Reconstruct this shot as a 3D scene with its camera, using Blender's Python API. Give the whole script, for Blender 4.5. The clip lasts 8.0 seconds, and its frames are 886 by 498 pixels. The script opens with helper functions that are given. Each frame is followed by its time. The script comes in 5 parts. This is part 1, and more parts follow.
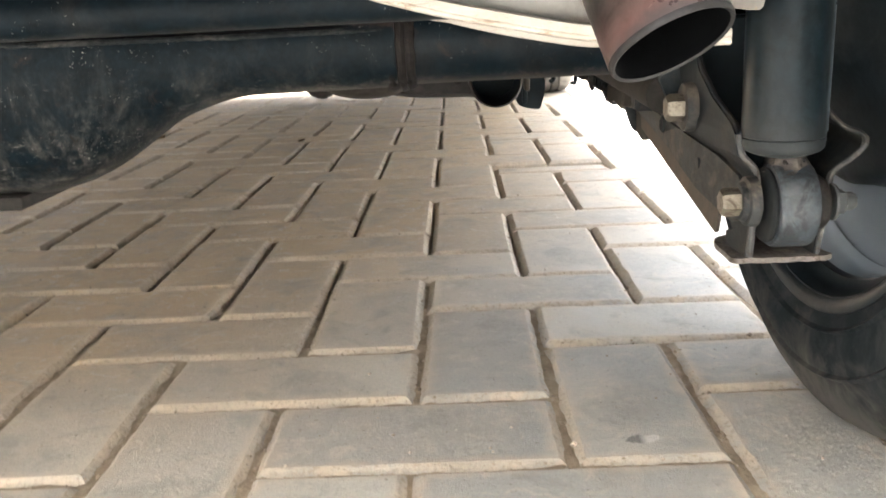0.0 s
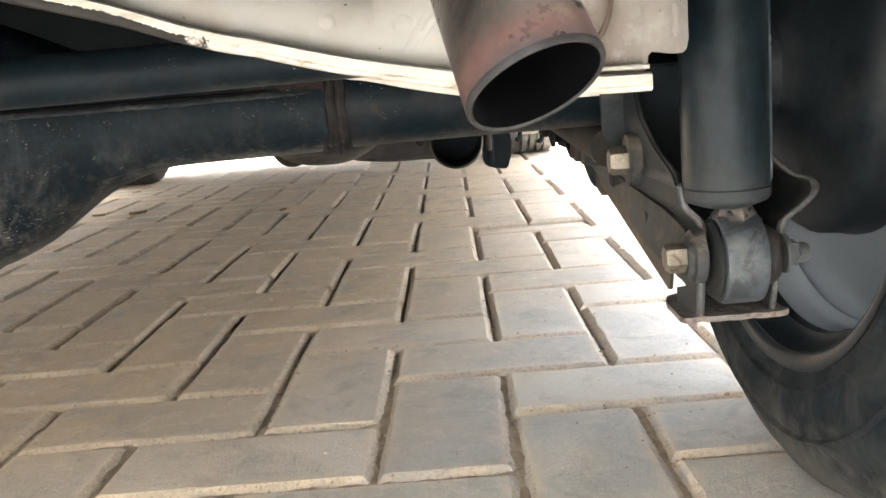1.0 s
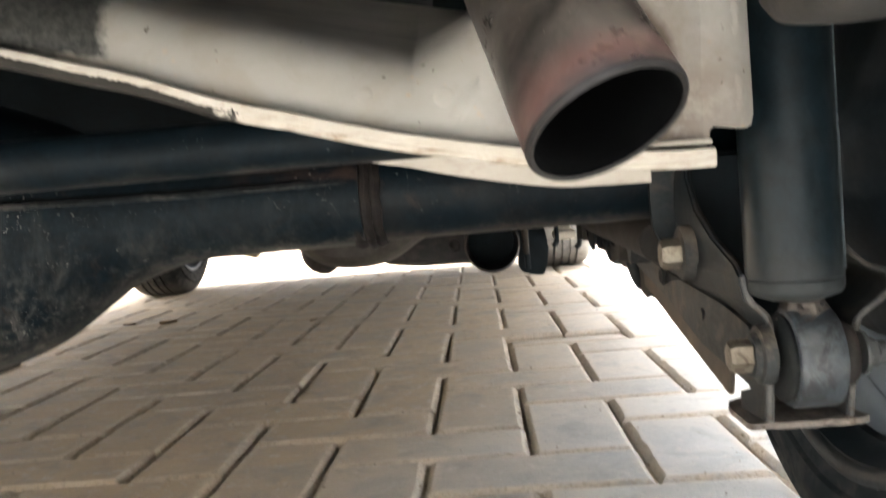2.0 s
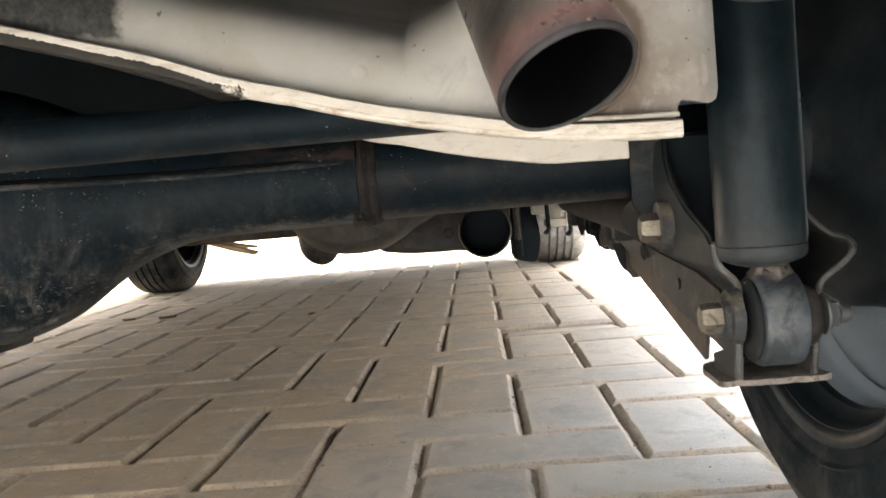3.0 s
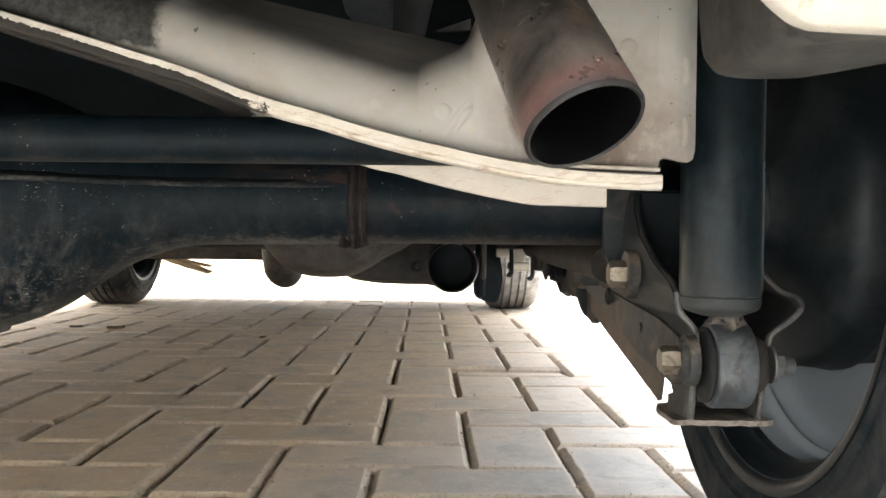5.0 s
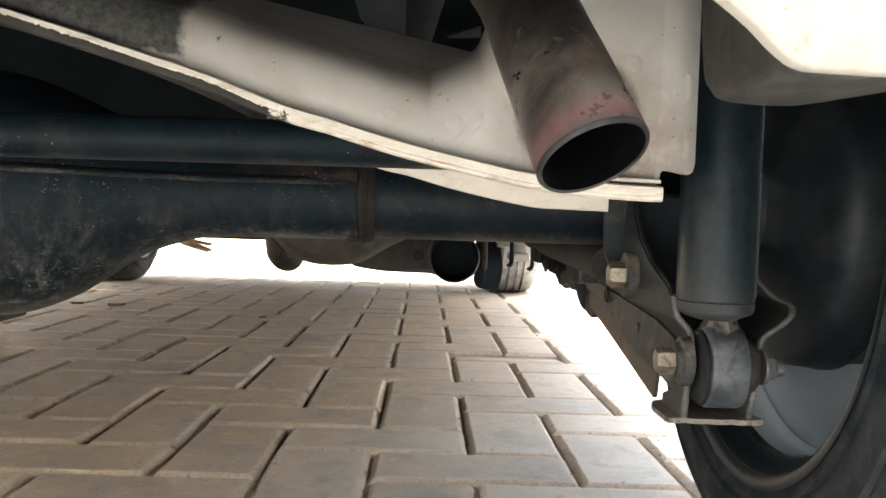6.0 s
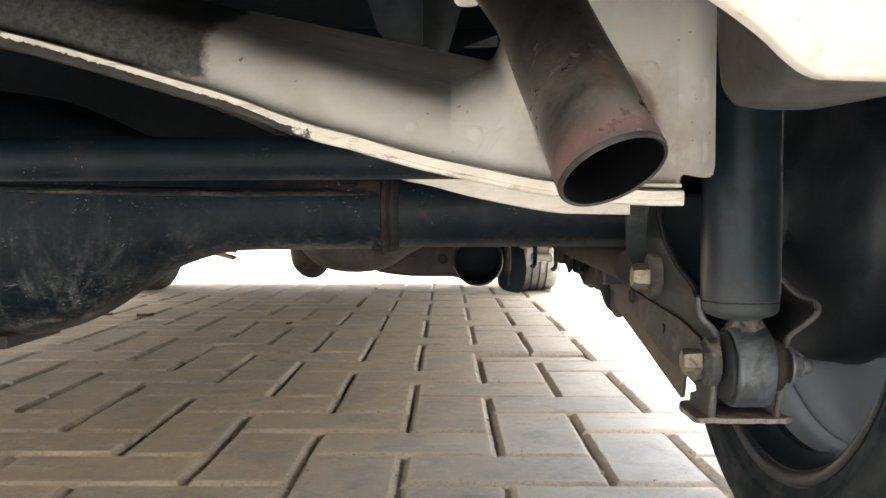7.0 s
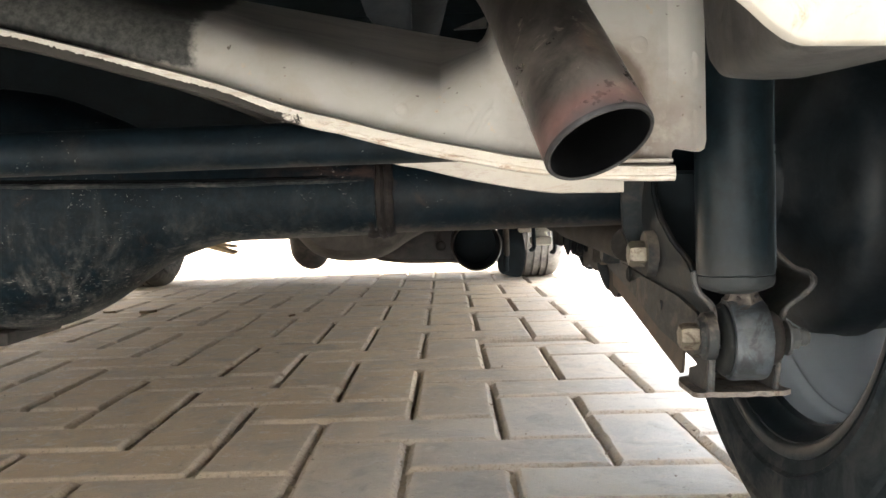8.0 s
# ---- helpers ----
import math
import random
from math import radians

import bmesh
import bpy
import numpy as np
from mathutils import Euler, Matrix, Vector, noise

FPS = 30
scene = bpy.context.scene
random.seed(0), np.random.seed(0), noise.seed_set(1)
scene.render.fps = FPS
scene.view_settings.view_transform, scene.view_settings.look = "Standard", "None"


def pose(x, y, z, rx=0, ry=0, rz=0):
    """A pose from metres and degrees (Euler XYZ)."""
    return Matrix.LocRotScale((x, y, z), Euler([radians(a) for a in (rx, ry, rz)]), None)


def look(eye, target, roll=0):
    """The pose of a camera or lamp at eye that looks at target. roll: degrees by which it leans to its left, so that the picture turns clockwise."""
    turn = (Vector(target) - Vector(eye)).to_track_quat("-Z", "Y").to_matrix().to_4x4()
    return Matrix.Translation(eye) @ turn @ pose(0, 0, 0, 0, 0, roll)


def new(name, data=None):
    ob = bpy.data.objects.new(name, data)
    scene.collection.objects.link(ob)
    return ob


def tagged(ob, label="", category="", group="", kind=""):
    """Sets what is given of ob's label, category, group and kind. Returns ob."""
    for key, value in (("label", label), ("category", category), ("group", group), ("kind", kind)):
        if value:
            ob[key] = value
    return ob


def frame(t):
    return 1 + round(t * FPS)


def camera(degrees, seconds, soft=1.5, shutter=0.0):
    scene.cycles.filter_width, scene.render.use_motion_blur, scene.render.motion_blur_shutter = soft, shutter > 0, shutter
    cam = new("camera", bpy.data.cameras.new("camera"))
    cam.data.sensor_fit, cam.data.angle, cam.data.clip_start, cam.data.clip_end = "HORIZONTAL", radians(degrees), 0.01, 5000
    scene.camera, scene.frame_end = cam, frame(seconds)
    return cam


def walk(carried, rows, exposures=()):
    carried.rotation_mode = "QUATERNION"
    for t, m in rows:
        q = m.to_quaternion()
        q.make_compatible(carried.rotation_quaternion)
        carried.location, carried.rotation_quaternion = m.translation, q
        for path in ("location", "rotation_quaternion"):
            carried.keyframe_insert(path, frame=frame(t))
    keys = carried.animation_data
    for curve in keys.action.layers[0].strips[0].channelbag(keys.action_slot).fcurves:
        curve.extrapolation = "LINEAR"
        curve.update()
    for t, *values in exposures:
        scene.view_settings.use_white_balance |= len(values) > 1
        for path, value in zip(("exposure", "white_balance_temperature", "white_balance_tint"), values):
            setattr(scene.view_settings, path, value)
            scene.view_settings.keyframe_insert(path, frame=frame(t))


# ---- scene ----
cam = camera(53.41, 8.0, 1.5, 0.5)
PATH = [
    (0, (0.0404, -0.6444, 0.2956), (-0.0014, 1.2869, -0.2225), -2.68),
    (0.5, (0.052, -0.626, 0.2936), (-0.0087, 1.3248, -0.1427), -4.42),
    (1, (0.0771, -0.6132, 0.2884), (0.0431, 1.3502, -0.0908), -4.91),
    (1.5, (0.0738, -0.6, 0.2617), (0.0325, 1.3789, -0.0255), -4.56),
    (2, (0.0709, -0.5819, 0.2727), (-0.011, 1.4132, 0.1596), -4.62),
    (2.2, (0.0686, -0.5881, 0.2771), (-0.0186, 1.4087, 0.2045), -4.80),
    (3.3, (0.0774, -0.614, 0.2559), (0.0138, 1.3811, 0.1324), -4.56),
    (3.5, (0.0791, -0.6128, 0.2579), (0.0149, 1.3836, 0.1559), -3.71),
    (4, (0.0628, -0.6163, 0.2565), (0.009, 1.3829, 0.2376), -1.92),
    (4.5, (0.0555, -0.6299, 0.2438), (0.0587, 1.37, 0.224), -0.54),
    (4.7, (0.0553, -0.6375, 0.2489), (0.0755, 1.3623, 0.2277), 0.06),
    (5.8, (0.0508, -0.6581, 0.259), (0.1015, 1.3405, 0.2047), 1.81),
    (6, (0.0489, -0.6636, 0.2652), (0.0951, 1.3347, 0.1965), 1.91),
    (6.5, (0.0493, -0.6695, 0.2683), (0.068, 1.329, 0.1937), 0.97),
    (7, (0.048, -0.6692, 0.2709), (0.0426, 1.3295, 0.1992), 0.04),
    (7.5, (0.047, -0.6726, 0.2679), (0.0349, 1.3256, 0.1834), -0.54),
    (8, (0.0516, -0.6702, 0.2673), (0.042, 1.3275, 0.1712), -1.71),
]
EXPOSURE, SKY, SUN, KELVIN = 3.11, 0.18, 3.0, 6110
walk(cam, [(t, look(eye, target, roll)) for t, eye, target, roll in PATH],
     [(0.0, EXPOSURE + 0.37, KELVIN, 10), (0.5, EXPOSURE + 0.46, KELVIN, 10), (1.0, EXPOSURE + 0.48, KELVIN, 10), (1.5, EXPOSURE - 0.06, KELVIN, 10), (2.0, EXPOSURE, KELVIN, 10), (8.0, EXPOSURE, KELVIN, 10)])

# ---------------------------------------------------------------- world and light
world = bpy.data.worlds.new("world")
scene.world = world
world.use_nodes = True
wn = world.node_tree
sky = wn.nodes.new("ShaderNodeTexSky")
sky.sky_type, sky.sun_disc = "NISHITA", False
sky.sun_elevation, sky.sun_rotation = radians(75), radians(31)
sky.air_density, sky.dust_density, sky.ozone_density = 1.0, 6.0, 1.0
haze = wn.nodes.new("ShaderNodeHueSaturation")
haze.inputs["Saturation"].default_value = 0.25
wn.links.new(sky.outputs["Color"], haze.inputs["Color"])
wn.links.new(haze.outputs["Color"], wn.nodes["Background"].inputs["Color"])
wn.nodes["Background"].inputs["Strength"].default_value = SKY

sun = new("sun", bpy.data.lights.new("sun", "SUN"))
sun.data.energy, sun.data.angle, sun.data.color = SUN, radians(2.5), (1.0, 0.985, 0.96)
sun.matrix_world = look((0, 0, 0), (-0.13, -0.22, -0.967))

# ---------------------------------------------------------------- materials
M = 0.11          # metres in one paving module: half the length of a paver


def shader(name, rough=0.6, metal=0.0, gloss=0.5):
    mat = bpy.data.materials.new(name)
    mat.use_nodes = True
    nt = mat.node_tree
    b = nt.nodes["Principled BSDF"]
    b.inputs["Roughness"].default_value, b.inputs["Metallic"].default_value = rough, metal
    b.inputs["Specular IOR Level"].default_value = gloss
    return mat, nt, b


def node(nt, kind, **values):
    n = nt.nodes.new(kind)
    for key, value in values.items():
        n.inputs[key.replace("_", " ")].default_value = value
    return n


def noise_tex(nt, scale, detail=6.0, rough=0.6, warp=0.0, stretch=None):
    co = nt.nodes.new("ShaderNodeTexCoord")
    n = node(nt, "ShaderNodeTexNoise", Scale=scale, Detail=detail, Roughness=rough, Distortion=warp)
    if stretch:
        mp = nt.nodes.new("ShaderNodeMapping")
        mp.inputs["Scale"].default_value = stretch
        nt.links.new(co.outputs["Object"], mp.inputs["Vector"])
        nt.links.new(mp.outputs["Vector"], n.inputs["Vector"])
    else:
        nt.links.new(co.outputs["Object"], n.inputs["Vector"])
    return n.outputs["Fac"]


def ramp(nt, fac, low, high):
    r = nt.nodes.new("ShaderNodeMapRange")
    r.inputs["From Min"].default_value, r.inputs["From Max"].default_value = low, high
    nt.links.new(fac, r.inputs["Value"])
    return r.outputs["Result"]


def maths(nt, op, a, b):
    m = nt.nodes.new("ShaderNodeMath")
    m.operation = op
    for sock, v in zip(m.inputs, (a, b)):
        if isinstance(v, (int, float)):
            sock.default_value = v
        else:
            nt.links.new(v, sock)
    return m.outputs[0]


def mixed(nt, fac, a, b):
    m = nt.nodes.new("ShaderNodeMix")
    m.data_type = "RGBA"
    for sock, v in ((m.inputs[0], fac), (m.inputs[6], a), (m.inputs[7], b)):
        if isinstance(v, tuple):
            sock.default_value = (*v, 1.0)
        elif isinstance(v, (int, float)):
            sock.default_value = v
        else:
            nt.links.new(v, sock)
    return m.outputs[2]


def relief(nt, b, fac, strength, distance=0.002):
    bump = node(nt, "ShaderNodeBump", Strength=strength, Distance=distance)
    nt.links.new(fac, bump.inputs["Height"])
    nt.links.new(bump.outputs["Normal"], b.inputs["Normal"])


def axis_of(nt, axis):
    co = nt.nodes.new("ShaderNodeTexCoord")
    sep = nt.nodes.new("ShaderNodeSeparateXYZ")
    nt.links.new(co.outputs["Object"], sep.inputs[0])
    return sep.outputs[axis]


def paver_material(name, sandy=0.0, rim=False):
    mat, nt, b = shader(name, 0.85, 0.0, 0.15)
    info = nt.nodes.new("ShaderNodeObjectInfo")
    geo = nt.nodes.new("ShaderNodeNewGeometry")
    one = maths(nt, "FRACT", maths(nt, "ADD", info.outputs["Random"], geo.outputs["Random Per Island"]), 0.0)
    pos = nt.nodes.new("ShaderNodeNewGeometry").outputs["Position"]

    def world_noise(scale, detail, warp=0.0):
        n = node(nt, "ShaderNodeTexNoise", Scale=scale, Detail=detail, Roughness=0.65, Distortion=warp)
        nt.links.new(pos, n.inputs["Vector"])
        return n.outputs["Fac"]

    base = mixed(nt, one, (0.42, 0.417, 0.395), (0.65, 0.625, 0.565))
    dust = ramp(nt, world_noise(11, 7, 0.6), 0.44, 0.66)
    base = mixed(nt, maths(nt, "MULTIPLY", dust, 0.42), base, (0.60, 0.53, 0.43))
    sepy = nt.nodes.new("ShaderNodeSeparateXYZ")
    nt.links.new(pos, sepy.inputs[0])
    # tan towards the far left: dust, with the warmer light there painted in
    warm_tint = maths(nt, "MULTIPLY", ramp(nt, maths(nt, "ADD", maths(nt, "SUBTRACT", sepy.outputs["Y"], maths(nt, "MULTIPLY", sepy.outputs["X"], 0.9)), maths(nt, "MULTIPLY", world_noise(6, 5, 0.5), 0.5)), 0.08, 0.80), 0.90)
    warm_tint = maths(nt, "MULTIPLY", warm_tint, ramp(nt, maths(nt, "SUBTRACT", sepy.outputs["X"], maths(nt, "MULTIPLY", sepy.outputs["Y"], 0.16)), 0.36, -0.15))
    base = mixed(nt, warm_tint, base, (0.56, 0.403, 0.232))
    scuff = ramp(nt, world_noise(38, 9, 1.6), 0.55, 0.66)
    base = mixed(nt, maths(nt, "MULTIPLY", scuff, 0.6), base, (0.66, 0.59, 0.49))
    streak = node(nt, "ShaderNodeTexNoise", Scale=60.0, Detail=7.0, Roughness=0.7, Distortion=0.8)
    squash = node(nt, "ShaderNodeMapping", Scale=(0.35, 1.0, 1.0), Rotation=(0.0, 0.0, 0.7))
    nt.links.new(pos, squash.inputs["Vector"])
    nt.links.new(squash.outputs["Vector"], streak.inputs["Vector"])
    base = mixed(nt, maths(nt, "MULTIPLY", ramp(nt, streak.outputs["Fac"], 0.56, 0.66), 0.28), base, (0.70, 0.62, 0.50))
    worn = ramp(nt, world_noise(8, 6, 0.5), 0.47, 0.62)
    base = mixed(nt, maths(nt, "MULTIPLY", worn, 0.32), base, (0.30, 0.305, 0.295))
    dark = ramp(nt, world_noise(19, 8, 0.8), 0.52, 0.68)
    base = mixed(nt, maths(nt, "MULTIPLY", dark, 0.46), base, (0.27, 0.26, 0.23))
    grain = world_noise(900, 3)
    base = mixed(nt, maths(nt, "MULTIPLY", ramp(nt, grain, 0.35, 0.7), 0.40), base, (0.26, 0.24, 0.21))
    fleck = ramp(nt, world_noise(190, 5, 0.6), 0.64, 0.68)
    base = mixed(nt, maths(nt, "MULTIPLY", fleck, 0.6), base, (0.15, 0.13, 0.105))
    chip = ramp(nt, world_noise(150, 6, 1.2), 0.66, 0.70)
    base = mixed(nt, maths(nt, "MULTIPLY", chip, 0.6), base, (0.74, 0.68, 0.58))
    pit = ramp(nt, world_noise(420, 4, 0.3), 0.63, 0.70)
    base = mixed(nt, maths(nt, "MULTIPLY", pit, 0.55), base, (0.17, 0.15, 0.125))
    if rim:
        ex = maths(nt, "SUBTRACT", maths(nt, "ABSOLUTE", axis_of(nt, "X"), 0.0), 0.5 * M)
        ey = maths(nt, "ABSOLUTE", axis_of(nt, "Y"), 0.0)
        out = maths(nt, "ADD", maths(nt, "MAXIMUM", ex, ey), maths(nt, "MULTIPLY", maths(nt, "SUBTRACT", world_noise(26, 7, 0.8), 0.5), 0.030))
        base = mixed(nt, maths(nt, "MULTIPLY", ramp(nt, out, 0.038, 0.052), 0.65), base, (0.62, 0.515, 0.39))
        # one smudge of dark and pale paint
        sp = nt.nodes.new("ShaderNodeSeparateXYZ")
        nt.links.new(pos, sp.inputs[0])
        dx = maths(nt, "MULTIPLY", maths(nt, "SUBTRACT", sp.outputs["X"], 0.163), 0.55)
        dy = maths(nt, "SUBTRACT", sp.outputs["Y"], -0.0775)
        near = maths(nt, "SQRT", maths(nt, "ADD", maths(nt, "MULTIPLY", dx, dx), maths(nt, "MULTIPLY", dy, dy)), 0.0)
        dab = ramp(nt, maths(nt, "ADD", near, maths(nt, "MULTIPLY", maths(nt, "SUBTRACT", world_noise(160, 6, 0.8), 0.5), 0.016)), 0.0072, 0.0055)
        base = mixed(nt, maths(nt, "MULTIPLY", dab, 0.8), base, mixed(nt, ramp(nt, sp.outputs["X"], 0.160, 0.166), (0.13, 0.13, 0.125), (0.66, 0.64, 0.60)))
    if sandy:
        veil = ramp(nt, world_noise(22, 7, 0.5), 0.36, 0.62)
        base = mixed(nt, maths(nt, "MULTIPLY", veil, sandy), base, (0.61, 0.505, 0.375))
        crumb = ramp(nt, world_noise(260, 6, 0.4), 0.50, 0.64)
        base = mixed(nt, maths(nt, "MULTIPLY", crumb, 0.55), base, (0.30, 0.235, 0.17))
    nt.links.new(base, b.inputs["Base Color"])
    relief(nt, b, maths(nt, "ADD", maths(nt, "MULTIPLY", grain, 0.5), world_noise(120, 6)), 0.9 if sandy else 0.8, 0.0022 if sandy else 0.0020)
    return mat


def sand_material(name):
    mat, nt, b = shader(name, 0.95, 0.0, 0.08)
    pos = nt.nodes.new("ShaderNodeNewGeometry").outputs["Position"]
    n = node(nt, "ShaderNodeTexNoise", Scale=60.0, Detail=8.0, Roughness=0.7)
    g = node(nt, "ShaderNodeTexNoise", Scale=700.0, Detail=3.0, Roughness=0.7)
    nt.links.new(pos, n.inputs["Vector"])
    nt.links.new(pos, g.inputs["Vector"])
    c = mixed(nt, ramp(nt, n.outputs["Fac"], 0.35, 0.65), (0.27, 0.215, 0.155), (0.50, 0.41, 0.30))
    c = mixed(nt, maths(nt, "MULTIPLY", ramp(nt, g.outputs["Fac"], 0.4, 0.75), 0.5), c, (0.32, 0.26, 0.20))
    nt.links.new(c, b.inputs["Base Color"])
    relief(nt, b, g.outputs["Fac"], 0.9, 0.002)
    return mat


def dirty_metal(name, paint, dust, amount=0.5, rough=0.45, specks=0.0, rust=None, scale=14.0, stretch=None, metal=0.0, gloss=0.14, splash=None, bloom=0.58, bumpy=0.25, below=0.0, streaks=0.0):
    """Painted or bare metal with road dust, optional rust blooms and stone chips."""
    mat, nt, b = shader(name, rough, metal)
    low = ramp(nt, noise_tex(nt, scale, 8, 0.65, 0.5, stretch), 0.50, 0.72)
    fine = ramp(nt, noise_tex(nt, scale * 9, 5, 0.7), 0.50, 0.78)
    film = maths(nt, "MULTIPLY", maths(nt, "ADD", maths(nt, "MULTIPLY", low, 0.75), maths(nt, "MULTIPLY", fine, 0.3)), amount)
    if splash:
        low_z = maths(nt, "ADD", axis_of(nt, "Z"), maths(nt, "MULTIPLY", maths(nt, "SUBTRACT", fine, 0.5), 0.012))
        film = maths(nt, "ADD", film, maths(nt, "MULTIPLY", ramp(nt, low_z, splash[1], splash[0]), splash[2]))
    # downward faces turn tan: dust, and the ground's reflected glow painted in
    if below:
        turned = nt.nodes.new("ShaderNodeSeparateXYZ")
        nt.links.new(nt.nodes.new("ShaderNodeNewGeometry").outputs["Normal"], turned.inputs[0])
        rough_edge = maths(nt, "ADD", turned.outputs["Z"], maths(nt, "MULTIPLY", maths(nt, "SUBTRACT", noise_tex(nt, 110, 9, 0.75, 0.5), 0.5), 1.1))
        film = maths(nt, "ADD", film, maths(nt, "MULTIPLY", ramp(nt, rough_edge, -0.80, -1.10), below))
    if streaks:
        # mud run down the casting, thickest low on its belly
        belly = ramp(nt, maths(nt, "ADD", axis_of(nt, "Z"), maths(nt, "MULTIPLY", maths(nt, "SUBTRACT", noise_tex(nt, 22, 6, 0.7), 0.5), 0.05)), 0.272, 0.205)
        run = ramp(nt, noise_tex(nt, 62, 7, 0.65, 0.5, (1, 1, 0.16)), 0.48, 0.68)
        crust = ramp(nt, noise_tex(nt, 210, 7, 0.75, 0.4, (1, 1, 0.6)), 0.46, 0.62)
        film = maths(nt, "ADD", film, maths(nt, "MULTIPLY", maths(nt, "MULTIPLY", run, maths(nt, "ADD", maths(nt, "MULTIPLY", crust, 0.75), 0.25)), maths(nt, "MULTIPLY", belly, streaks)))
    mottle = ramp(nt, noise_tex(nt, scale * 2.3, 8, 0.7, 0.7), 0.32, 0.68)
    worn = mixed(nt, mottle, tuple(v * 0.45 for v in paint), tuple(v * 1.5 for v in paint)) if max(paint) < 0.05 else paint
    c = mixed(nt, film, worn, dust)
    if rust:
        c = mixed(nt, maths(nt, "MULTIPLY", ramp(nt, noise_tex(nt, scale * 1.7, 9, 0.75, 1.0), bloom, bloom + 0.09), 0.8), c, rust)
    if streaks:
        # rusty scale above the seam beside the weld, and scratched flecks
        near = maths(nt, "MULTIPLY", ramp(nt, axis_of(nt, "X"), -0.085, -0.030), ramp(nt, axis_of(nt, "Z"), 0.2855, 0.2885))
        c = mixed(nt, maths(nt, "MULTIPLY", near, ramp(nt, noise_tex(nt, 70, 8, 0.75, 0.6, (0.6, 1, 1.4)), 0.46, 0.60)), c, (0.030, 0.020, 0.017))
        fleck = maths(nt, "MULTIPLY", ramp(nt, noise_tex(nt, 420, 4, 0.7, 0.2, (0.35, 0.6, 2.0)), 0.60, 0.66), ramp(nt, noise_tex(nt, 30, 5, 0.7), 0.48, 0.60))
        c = mixed(nt, maths(nt, "MULTIPLY", maths(nt, "MULTIPLY", fleck, belly), 0.7), c, (0.26, 0.235, 0.20))
    if specks:
        tick = ramp(nt, noise_tex(nt, 520, 3, 0.6, 0.0, (0.8, 1, 1.6)), 0.775 - specks, 0.80 - specks)
        zone = ramp(nt, noise_tex(nt, 40, 5, 0.7), 0.55, 0.60)
        c = mixed(nt, maths(nt, "MULTIPLY", maths(nt, "MULTIPLY", tick, zone), 0.5), c, (0.38, 0.36, 0.32))
    b.inputs["Specular IOR Level"].default_value = gloss
    nt.links.new(c, b.inputs["Base Color"])
    nt.links.new(maths(nt, "ADD", maths(nt, "MULTIPLY", film, 0.35), rough), b.inputs["Roughness"])
    relief(nt, b, maths(nt, "ADD", noise_tex(nt, 160, 6), low), bumpy, 0.0008)
    return mat


